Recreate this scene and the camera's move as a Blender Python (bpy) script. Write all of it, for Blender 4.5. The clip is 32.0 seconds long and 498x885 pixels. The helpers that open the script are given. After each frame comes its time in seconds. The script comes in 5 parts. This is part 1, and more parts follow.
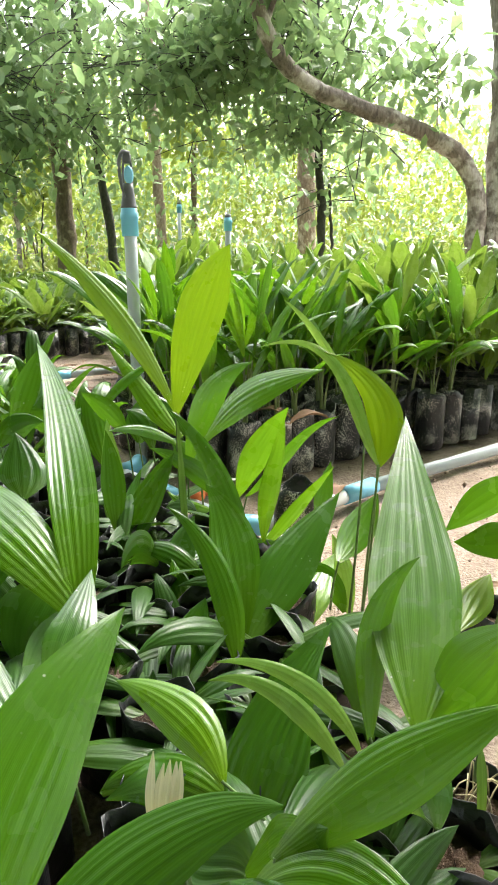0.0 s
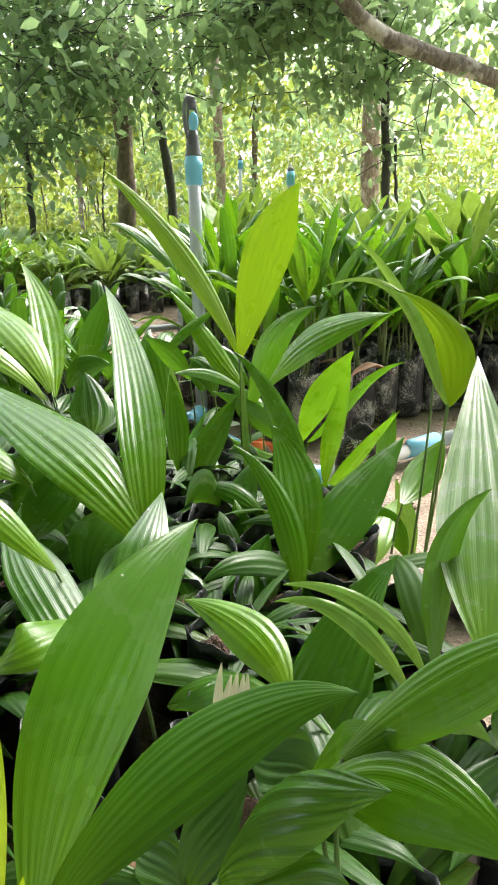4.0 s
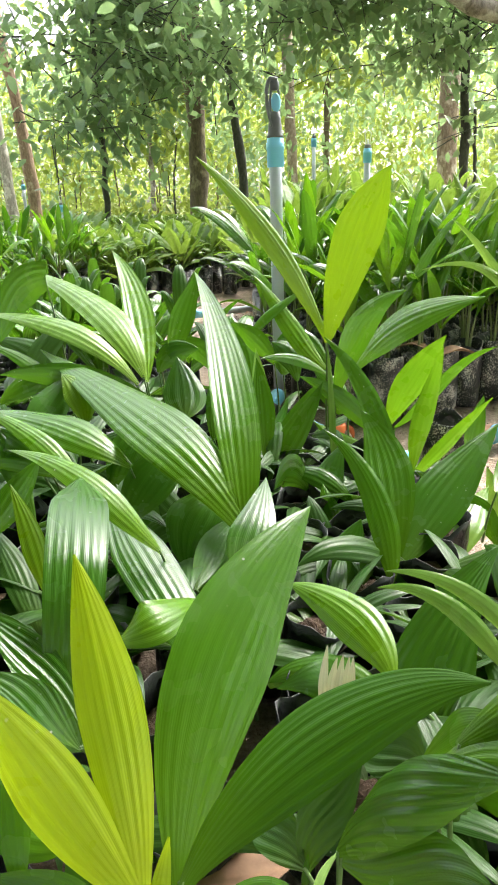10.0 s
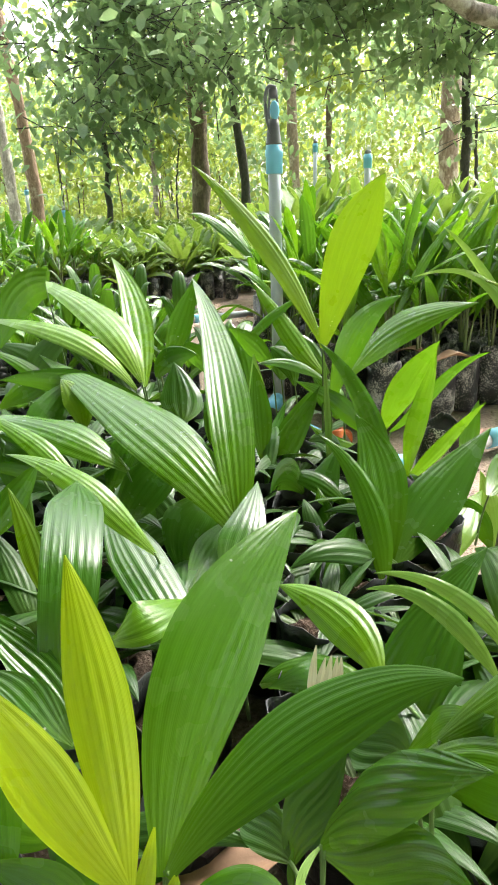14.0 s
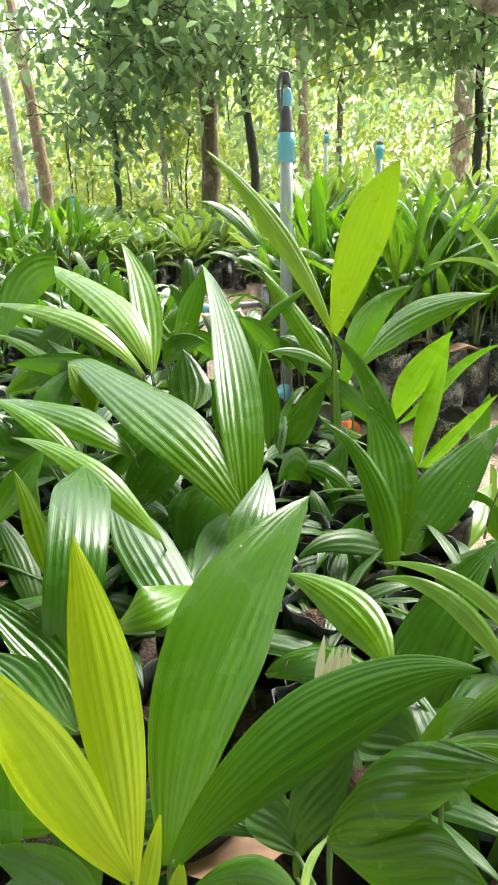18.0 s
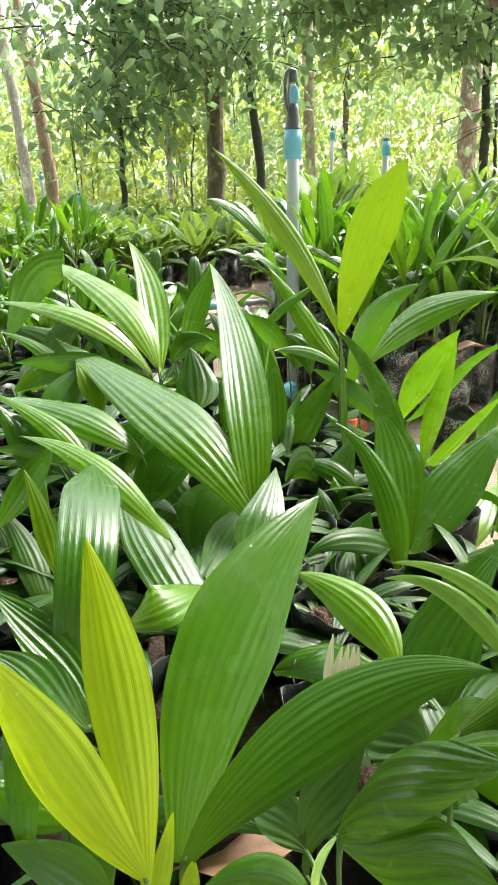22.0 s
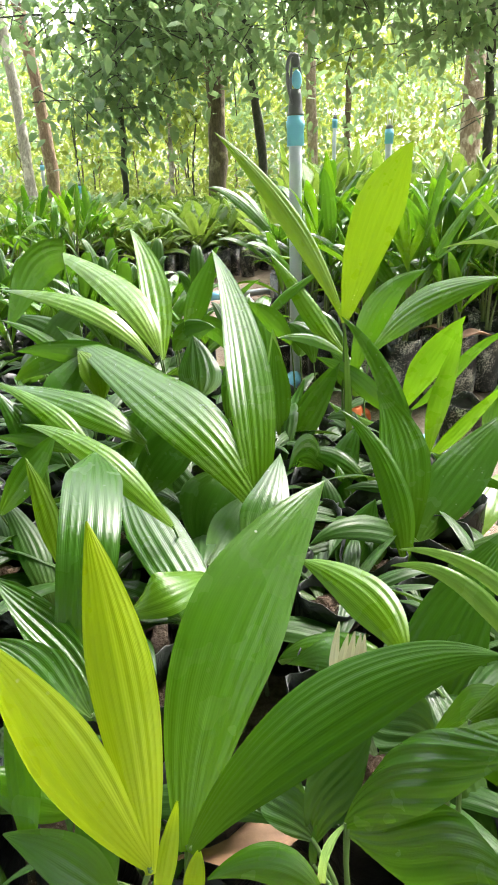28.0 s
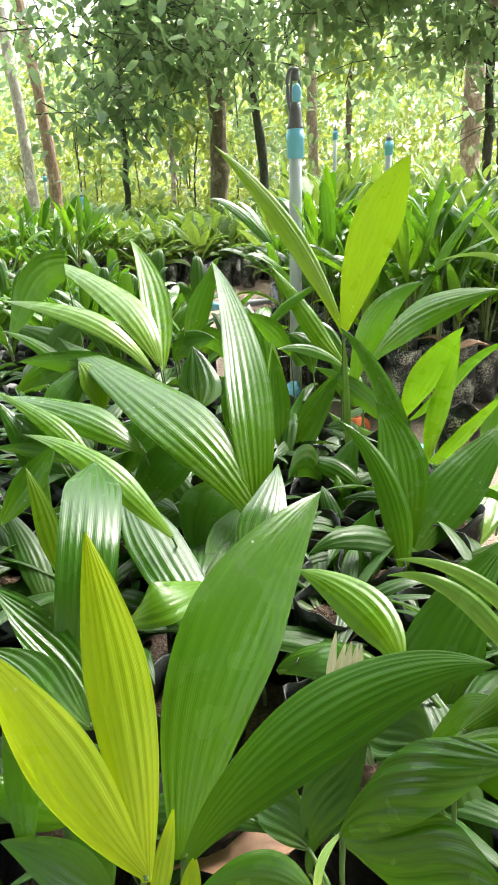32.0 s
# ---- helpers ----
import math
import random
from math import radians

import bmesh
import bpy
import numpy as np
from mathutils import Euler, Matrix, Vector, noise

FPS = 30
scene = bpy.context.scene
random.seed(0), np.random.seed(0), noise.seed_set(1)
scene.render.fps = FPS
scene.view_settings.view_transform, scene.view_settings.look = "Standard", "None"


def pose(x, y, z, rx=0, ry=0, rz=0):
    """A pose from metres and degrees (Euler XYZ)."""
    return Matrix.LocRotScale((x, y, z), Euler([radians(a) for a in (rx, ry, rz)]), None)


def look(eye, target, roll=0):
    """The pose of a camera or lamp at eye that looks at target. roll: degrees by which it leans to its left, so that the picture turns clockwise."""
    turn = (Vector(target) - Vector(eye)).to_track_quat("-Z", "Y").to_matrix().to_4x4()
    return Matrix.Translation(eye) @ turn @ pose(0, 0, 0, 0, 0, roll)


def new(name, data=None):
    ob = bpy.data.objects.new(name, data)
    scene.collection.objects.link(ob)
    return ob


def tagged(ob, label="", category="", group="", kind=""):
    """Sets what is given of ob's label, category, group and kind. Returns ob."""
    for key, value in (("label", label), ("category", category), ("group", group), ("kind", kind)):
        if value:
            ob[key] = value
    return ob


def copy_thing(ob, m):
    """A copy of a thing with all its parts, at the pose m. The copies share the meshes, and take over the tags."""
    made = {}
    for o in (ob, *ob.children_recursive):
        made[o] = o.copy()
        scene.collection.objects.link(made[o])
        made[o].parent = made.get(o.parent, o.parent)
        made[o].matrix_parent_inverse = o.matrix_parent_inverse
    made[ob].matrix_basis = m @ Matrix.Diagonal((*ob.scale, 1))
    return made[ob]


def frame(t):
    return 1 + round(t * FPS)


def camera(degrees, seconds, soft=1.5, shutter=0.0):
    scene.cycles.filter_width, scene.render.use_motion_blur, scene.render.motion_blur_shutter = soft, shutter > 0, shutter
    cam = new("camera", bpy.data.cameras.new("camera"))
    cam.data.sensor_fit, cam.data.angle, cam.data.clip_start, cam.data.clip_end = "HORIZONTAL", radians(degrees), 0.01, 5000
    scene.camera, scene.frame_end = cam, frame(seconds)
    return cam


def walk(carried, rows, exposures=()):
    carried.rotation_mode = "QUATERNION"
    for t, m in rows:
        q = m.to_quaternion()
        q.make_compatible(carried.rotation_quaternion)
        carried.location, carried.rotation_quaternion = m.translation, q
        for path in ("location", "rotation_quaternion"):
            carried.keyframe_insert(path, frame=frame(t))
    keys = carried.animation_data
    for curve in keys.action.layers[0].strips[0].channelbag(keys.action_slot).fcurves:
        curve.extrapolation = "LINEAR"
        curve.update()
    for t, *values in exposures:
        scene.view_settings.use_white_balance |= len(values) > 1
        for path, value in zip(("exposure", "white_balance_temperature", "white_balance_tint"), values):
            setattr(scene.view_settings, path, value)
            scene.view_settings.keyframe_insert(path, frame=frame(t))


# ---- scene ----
cam = camera(41.0, 32.0, 1.8)
PATH = [
    (0, (0.1985, -0.0968, 0.3649), (0.1959, 1.8358, -0.1497), 0.10),
    (0.5, (0.1908, -0.1000, 0.3634), (0.1340, 1.8224, -0.1851), 0.45),
    (1, (0.1918, -0.0960, 0.3582), (0.1251, 1.8180, -0.2182), 0.30),
    (1.5, (0.1948, -0.0949, 0.3552), (0.1363, 1.8230, -0.2087), -0.05),
    (2, (0.1952, -0.0994, 0.3555), (0.1112, 1.8259, -0.1797), -0.44),
    (2.5, (0.1930, -0.0963, 0.3443), (0.0880, 1.8069, -0.2616), 0.19),
    (3, (0.1902, -0.0970, 0.3405), (0.0363, 1.7890, -0.3071), -0.03),
    (3.5, (0.1911, -0.1015, 0.3452), (0.0258, 1.7940, -0.2710), -0.13),
    (5.5, (0.1821, -0.1057, 0.3424), (-0.0548, 1.7749, -0.2958), 0.16),
    (6, (0.1772, -0.1109, 0.3447), (-0.1463, 1.7503, -0.3121), -0.93),
    (6.5, (0.1767, -0.1142, 0.3483), (-0.1373, 1.7582, -0.2807), -0.38),
    (7, (0.1805, -0.1139, 0.3525), (-0.1359, 1.7633, -0.2609), -0.84),
    (7.5, (0.1781, -0.1193, 0.3555), (-0.1674, 1.7642, -0.2216), -0.81),
    (8, (0.1733, -0.1202, 0.3569), (-0.1926, 1.7460, -0.2626), -0.96),
    (8.5, (0.1682, -0.1178, 0.3591), (-0.2256, 1.7376, -0.2750), -1.59),
    (9, (0.1711, -0.1159, 0.3549), (-0.2145, 1.7326, -0.3041), -1.48),
    (9.5, (0.1669, -0.1148, 0.3516), (-0.2160, 1.7281, -0.3247), -1.08),
    (10, (0.1706, -0.1116, 0.3505), (-0.1906, 1.7388, -0.3172), -1.43),
    (10.5, (0.1883, -0.1084, 0.3529), (-0.0879, 1.7592, -0.3073), -2.29),
    (11, (0.1894, -0.1122, 0.3552), (-0.1234, 1.7566, -0.2847), -2.66),
    (11.5, (0.1821, -0.1132, 0.3528), (-0.1542, 1.7446, -0.3071), -1.52),
    (12, (0.1813, -0.1135, 0.3514), (-0.1625, 1.7443, -0.3046), -1.50),
    (12.5, (0.1812, -0.1149, 0.3524), (-0.1762, 1.7414, -0.3007), -1.66),
    (13, (0.1797, -0.1151, 0.3524), (-0.1825, 1.7414, -0.2974), -1.51),
    (13.5, (0.1797, -0.1147, 0.3537), (-0.1700, 1.7408, -0.3057), -1.19),
    (14, (0.1785, -0.1181, 0.3535), (-0.1919, 1.7344, -0.3030), -1.55),
    (14.5, (0.1726, -0.1238, 0.3533), (-0.2118, 1.7272, -0.2993), -0.22),
    (16.5, (0.1734, -0.1124, 0.349), (-0.1976, 1.7322, -0.328), -0.7),
    (17, (0.1745, -0.1132, 0.349), (-0.2035, 1.7304, -0.327), -0.8),
    (17.5, (0.1726, -0.1145, 0.348), (-0.2062, 1.7281, -0.331), -0.5),
    (18, (0.1746, -0.1142, 0.348), (-0.2091, 1.7277, -0.329), -0.7),
    (18.5, (0.1716, -0.1146, 0.349), (-0.2129, 1.7252, -0.334), -0.4),
    (19, (0.1743, -0.1122, 0.349), (-0.2074, 1.7219, -0.352), -1.1),
    (19.5, (0.1715, -0.1136, 0.347), (-0.2135, 1.7221, -0.348), -0.6),
    (20, (0.1737, -0.1153, 0.348), (-0.2195, 1.7223, -0.338), -0.8),
    (20.5, (0.1726, -0.1145, 0.346), (-0.219, 1.7183, -0.352), -0.6),
    (21, (0.1747, -0.1152, 0.347), (-0.2205, 1.7141, -0.36), -1.1),
    (21.5, (0.1767, -0.1149, 0.351), (-0.2094, 1.7216, -0.342), -1.0),
    (22, (0.1727, -0.1155, 0.35), (-0.2254, 1.7205, -0.336), -0.8),
    (22.5, (0.1756, -0.1141, 0.349), (-0.2173, 1.7206, -0.344), -1.1),
    (23, (0.1745, -0.1132, 0.348), (-0.2251, 1.7186, -0.349), -1.1),
    (23.5, (0.1757, -0.1151, 0.348), (-0.2329, 1.7165, -0.344), -1.4),
    (24, (0.1765, -0.113, 0.348), (-0.2277, 1.7152, -0.355), -1.5),
    (24.5, (0.1757, -0.1151, 0.347), (-0.2257, 1.7154, -0.353), -1.3),
    (25, (0.1749, -0.1162, 0.348), (-0.2405, 1.7125, -0.348), -1.4),
    (25.5, (0.1727, -0.1155, 0.347), (-0.2427, 1.7142, -0.345), -1.2),
    (27.5, (0.1652, -0.1114, 0.344), (-0.258, 1.7002, -0.391), -0.6),
    (28, (0.1712, -0.1116, 0.345), (-0.2335, 1.7134, -0.364), -1.1),
    (28.5, (0.1737, -0.1153, 0.347), (-0.2104, 1.7295, -0.325), -0.9),
    (29, (0.1747, -0.1152, 0.348), (-0.2142, 1.728, -0.323), -1.0),
    (29.5, (0.174, -0.1173, 0.348), (-0.2179, 1.7255, -0.322), -0.9),
    (30, (0.175, -0.1172, 0.349), (-0.2381, 1.7179, -0.33), -1.5),
    (30.5, (0.174, -0.1173, 0.349), (-0.2328, 1.7236, -0.32), -0.9),
    (31, (0.1727, -0.1155, 0.348), (-0.2392, 1.7187, -0.335), -1.1),
    (31.5, (0.1737, -0.1153, 0.347), (-0.2326, 1.7216, -0.331), -1.0),
    (32, (0.1736, -0.1143, 0.347), (-0.2364, 1.7201, -0.336), -1.1),
]
walk(cam, [(t, look(eye, target, roll)) for t, eye, target, roll in PATH],
     [(0, 2.60), (1, 2.46), (3, 2.50), (6, 2.64), (8, 2.56), (9, 2.58), (11, 2.76), (14, 2.72), (20, 2.74), (32, 2.72)])

# ---- world, sun, exposure ----
SUN_ELEV, SUN_AZ = 54.0, 28.0            # degrees; azimuth to the right of +y
world = bpy.data.worlds.new("world")
scene.world = world
world.use_nodes = True
wn = world.node_tree
sky = wn.nodes.new("ShaderNodeTexSky")
sky.sky_type, sky.sun_disc = "NISHITA", False
sky.sun_elevation, sky.sun_rotation = radians(SUN_ELEV), radians(SUN_AZ)
sky.air_density, sky.dust_density, sky.ozone_density = 1.0, 6.0, 0.6
soften = wn.nodes.new("ShaderNodeHueSaturation")
soften.inputs["Saturation"].default_value = 0.35
wn.links.new(sky.outputs[0], soften.inputs["Color"])
wn.links.new(soften.outputs[0], wn.nodes["Background"].inputs["Color"])
wn.nodes["Background"].inputs["Strength"].default_value = 0.15
sun_data = bpy.data.lights.new("sun", "SUN")
sun_data.energy, sun_data.angle, sun_data.color = 0.8, radians(16.0), (1.0, 0.95, 0.86)
sun = new("sun", sun_data)
az, el = radians(SUN_AZ), radians(SUN_ELEV)
sun.matrix_world = look((40 * math.sin(az) * math.cos(el), 40 * math.cos(az) * math.cos(el), 40 * math.sin(el)), (0, 0, 0))

# ---- materials ----


def material(name):
    m = bpy.data.materials.new(name)
    m.use_nodes = True
    return m, m.node_tree.nodes, m.node_tree.links, m.node_tree.nodes["Principled BSDF"]


def node(nodes, kind, **values):
    n = nodes.new(kind)
    for key, value in values.items():
        n.inputs[key].default_value = value
    return n


def ramp(nodes, links, source, stops):
    r = nodes.new("ShaderNodeValToRGB")
    while len(r.color_ramp.elements) < len(stops):
        r.color_ramp.elements.new(0.5)
    for e, (at, c) in zip(r.color_ramp.elements, stops):
        e.position, e.color = at, (*c, 1) if len(c) == 3 else c
    links.new(source, r.inputs[0])
    return r


def blend(nodes, links, fac, a, b, mode="MIX"):
    m = nodes.new("ShaderNodeMix")
    m.data_type, m.blend_type = "RGBA", mode
    for slot, v in ((0, fac), (6, a), (7, b)):
        if isinstance(v, (int, float)):
            m.inputs[slot].default_value = v
        elif isinstance(v, tuple):
            m.inputs[slot].default_value = (*v, 1)
        else:
            links.new(v, m.inputs[slot])
    return m.outputs[2]


def relief(nodes, links, bsdf, height, strength, distance):
    b = node(nodes, "ShaderNodeBump", Strength=strength, Distance=distance)
    links.new(height, b.inputs["Height"])
    links.new(b.outputs[0], bsdf.inputs["Normal"])
    return b


def leaf_material(name, dark, light, through_light, glow=0.35, rough=0.32, specks=True, veins=5.0, ridge=0.11):
    """A living leaf: gloss over green, light passing through, paler lines along the pleats, fine veins along the blade,
    dust specks.
    """
    m, n, l, p = material(name)
    uv = n.new("ShaderNodeUVMap")
    split = n.new("ShaderNodeSeparateXYZ")
    l.new(uv.outputs[0], split.inputs[0])
    co = n.new("ShaderNodeTexCoord")
    info = n.new("ShaderNodeObjectInfo")
    island = n.new("ShaderNodeNewGeometry")
    big = node(n, "ShaderNodeTexNoise", Scale=14.0, Detail=3.0)
    l.new(co.outputs["Object"], big.inputs["Vector"])
    add = n.new("ShaderNodeMath")
    l.new(info.outputs["Random"], add.inputs[0])
    l.new(island.outputs["Random Per Island"], add.inputs[1])
    half = n.new("ShaderNodeMath")
    half.operation, half.inputs[1].default_value = "MULTIPLY", 0.5
    l.new(add.outputs[0], half.inputs[0])
    mixed = n.new("ShaderNodeMath")
    mixed.operation = "MULTIPLY_ADD"
    l.new(big.outputs[0], mixed.inputs[0])
    mixed.inputs[1].default_value = 0.6
    l.new(half.outputs[0], mixed.inputs[2])
    base = ramp(n, l, mixed.outputs[0], [(0.25, dark), (1.0, light)]).outputs[0]
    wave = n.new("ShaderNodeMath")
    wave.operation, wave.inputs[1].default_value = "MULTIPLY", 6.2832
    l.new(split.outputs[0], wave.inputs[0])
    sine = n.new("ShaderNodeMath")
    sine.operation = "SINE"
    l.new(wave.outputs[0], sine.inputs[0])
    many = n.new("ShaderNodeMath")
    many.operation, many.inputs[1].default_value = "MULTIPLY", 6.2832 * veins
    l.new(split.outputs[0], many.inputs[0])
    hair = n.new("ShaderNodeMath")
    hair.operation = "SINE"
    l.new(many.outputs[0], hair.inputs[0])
    pale_line = ramp(n, l, sine.outputs[0], [(0.62, (0, 0, 0)), (1.0, (ridge, ridge, ridge))])
    col = blend(n, l, pale_line.outputs[0], base, tuple(min(1, c * 1.8 + 0.01) for c in light))
    line = ramp(n, l, hair.outputs[0], [(0.2, (0, 0, 0)), (1.0, (0.10, 0.10, 0.10))])
    col = blend(n, l, line.outputs[0], col, tuple(c * 0.7 for c in dark))
    young = ramp(n, l, split.outputs[1], [(0.0, (0.6, 0.6, 0.6)), (0.42, (0, 0, 0))])
    col = blend(n, l, young.outputs[0], col, (min(1, light[0] * 1.5 + 0.02), min(1, light[1] * 1.25), light[2]))
    if specks:
        dots = node(n, "ShaderNodeTexVoronoi", Scale=160.0)
        l.new(co.outputs["Object"], dots.inputs["Vector"])
        patch = node(n, "ShaderNodeTexNoise", Scale=22.0, Detail=1.0)
        l.new(co.outputs["Object"], patch.inputs["Vector"])
        near = ramp(n, l, dots.outputs["Distance"], [(0.06, (1, 1, 1)), (0.12, (0, 0, 0))])
        some = ramp(n, l, patch.outputs[0], [(0.62, (0, 0, 0)), (0.67, (1, 1, 1))])
        both = blend(n, l, 1.0, near.outputs[0], some.outputs[0], "MULTIPLY")
        col = blend(n, l, both, col, (0.62, 0.60, 0.50))
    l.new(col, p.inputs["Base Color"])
    fine = node(n, "ShaderNodeTexNoise", Scale=60.0, Detail=2.0)
    l.new(co.outputs["Object"], fine.inputs["Vector"])
    r = ramp(n, l, fine.outputs[0], [(0.3, (rough - 0.06,) * 3), (0.8, (rough + 0.14,) * 3)])
    l.new(r.outputs[0], p.inputs["Roughness"])
    p.inputs["IOR"].default_value = 1.45 if rough < 0.38 else 1.33
    if specks and rough < 0.4:              # waxy cuticle
        p.inputs["Coat Weight"].default_value = 0.1
        p.inputs["Coat Roughness"].default_value = 0.12
    b = relief(n, l, p, hair.outputs[0], 0.10, 0.0004)
    trans = node(n, "ShaderNodeBsdfTranslucent")
    tint = blend(n, l, 0.75, col, through_light)
    l.new(tint, trans.inputs["Color"])
    l.new(b.outputs[0], trans.inputs["Normal"])
    mix = node(n, "ShaderNodeMixShader", Fac=glow)
    l.new(p.outputs[0], mix.inputs[1])
    l.new(trans.outputs[0], mix.inputs[2])
    l.new(mix.outputs[0], n["Material Output"].inputs["Surface"])
    return m


LEAF = {
    "deep": leaf_material("leaf_deep_green", (0.015, 0.060, 0.004), (0.038, 0.122, 0.008), (0.14, 0.35, 0.012), 0.26, 0.21),
    "mid": leaf_material("leaf_mid_green", (0.026, 0.092, 0.002), (0.056, 0.160, 0.006), (0.15, 0.37, 0.010), 0.27, 0.21),
    "bright": leaf_material("leaf_bright_green", (0.068, 0.163, 0.002), (0.12, 0.24, 0.004), (0.245, 0.40, 0.005), 0.36, 0.32),
    "fresh": leaf_material("leaf_fresh_green", (0.055, 0.165, 0.004), (0.10, 0.235, 0.007), (0.20, 0.42, 0.01), 0.30, 0.28),
    "yellow": leaf_material("leaf_yellow_green", (0.23, 0.36, 0.003), (0.34, 0.46, 0.008), (0.56, 0.72, 0.012), 0.50, 0.32),
    "pale": leaf_material("leaf_pale_green", (0.10, 0.22, 0.035), (0.18, 0.34, 0.06), (0.36, 0.58, 0.07), 0.36, 0.24),
    # darker, duller copy: the shade low in the bed is put into its colour
    "old": leaf_material("leaf_shaded_green", (0.012, 0.046, 0.005), (0.030, 0.090, 0.009), (0.12, 0.28, 0.015), 0.24, 0.39),
    # base darkened to hold the weaker overhead light on the nearest blade
    "broad": leaf_material("leaf_broad_green", (0.013, 0.058, 0.001), (0.032, 0.106, 0.002), (0.11, 0.30, 0.004), 0.28, 0.40, True, 5.0, 0.34),
    "straw": leaf_material("leaf_withered", (0.42, 0.40, 0.24), (0.70, 0.64, 0.44), (0.5, 0.5, 0.3), 0.2, 0.6, False, 2.0),
    "stem": leaf_material("petiole_green", (0.09, 0.20, 0.02), (0.18, 0.30, 0.05), (0.2, 0.4, 0.03), 0.1, 0.4, False, 3.0),
}
# lightened and greyed: the hazy glare over the crowns is in this colour
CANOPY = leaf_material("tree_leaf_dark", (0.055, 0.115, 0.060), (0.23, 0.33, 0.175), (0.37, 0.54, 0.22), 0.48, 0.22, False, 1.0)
# paler, yellower copy with the sun on the far foliage put into its colour
CANOPY_LIT = leaf_material("tree_leaf_sunlit", (0.08, 0.135, 0.025), (0.21, 0.27, 0.055), (0.45, 0.54, 0.10), 0.44, 0.32, False, 1.0)
SEEDLING_FAR = leaf_material("seedling_leaf_distant", (0.035, 0.09, 0.012), (0.12, 0.21, 0.03), (0.28, 0.42, 0.05), 0.30, 0.26, False, 3.0)


def plain_material(name, dark, light, rough, scale=30.0, bump=0.3, depth=0.002, detail=6.0, metal=0.0):
    m, n, l, p = material(name)
    co, info = n.new("ShaderNodeTexCoord"), n.new("ShaderNodeObjectInfo")
    a = node(n, "ShaderNodeTexNoise", Scale=scale, Detail=detail, Roughness=0.65)
    b = node(n, "ShaderNodeTexNoise", Scale=scale * 0.13, Detail=2.0)
    l.new(co.outputs["Object"], a.inputs["Vector"])
    l.new(co.outputs["Object"], b.inputs["Vector"])
    s = blend(n, l, 0.45, a.outputs[0], b.outputs[0])
    c = ramp(n, l, s, [(0.3, dark), (0.68, light)])
    v = node(n, "ShaderNodeHueSaturation")
    k = n.new("ShaderNodeMapRange")
    k.inputs["To Min"].default_value, k.inputs["To Max"].default_value = 0.82, 1.18
    l.new(info.outputs["Random"], k.inputs["Value"])
    l.new(k.outputs[0], v.inputs["Value"])
    l.new(c.outputs[0], v.inputs["Color"])
    l.new(v.outputs[0], p.inputs["Base Color"])
    p.inputs["Roughness"].default_value, p.inputs["Metallic"].default_value = rough, metal
    relief(n, l, p, a.outputs[0], bump, depth)
    return m


def sand_material():
    m, n, l, p = material("sandy_soil")
    co = n.new("ShaderNodeTexCoord")
    grain = node(n, "ShaderNodeTexNoise", Scale=260.0, Detail=4.0)
    clod = node(n, "ShaderNodeTexNoise", Scale=18.0, Detail=8.0, Roughness=0.7)
    wide = node(n, "ShaderNodeTexNoise", Scale=1.4, Detail=4.0)
    for t in (grain, clod, wide):
        l.new(co.outputs["Object"], t.inputs["Vector"])
    c1 = ramp(n, l, clod.outputs[0], [(0.30, (0.11, 0.07, 0.048)), (0.48, (0.25, 0.18, 0.13)), (0.72, (0.40, 0.315, 0.245))])
    c2 = blend(n, l, 0.35, c1.outputs[0], ramp(n, l, grain.outputs[0], [(0.38, (0.12, 0.085, 0.06)), (0.66, (0.50, 0.42, 0.35))]).outputs[0])
    # mossy undergrowth away from the beds
    place = n.new("ShaderNodeSeparateXYZ")
    l.new(co.outputs["Object"], place.inputs[0])
    far = n.new("ShaderNodeMapRange")
    far.inputs["From Min"].default_value, far.inputs["From Max"].default_value = 5.0, 8.0
    l.new(place.outputs[1], far.inputs["Value"])
    green = ramp(n, l, wide.outputs[0], [(0.3, (0.09, 0.13, 0.03)), (0.7, (0.22, 0.26, 0.06))])
    l.new(blend(n, l, far.outputs[0], c2, green.outputs[0]), p.inputs["Base Color"])
    p.inputs["Roughness"].default_value = 0.92
    h = blend(n, l, 0.3, clod.outputs[0], grain.outputs[0])
    relief(n, l, p, h, 1.0, 0.010)
    return m


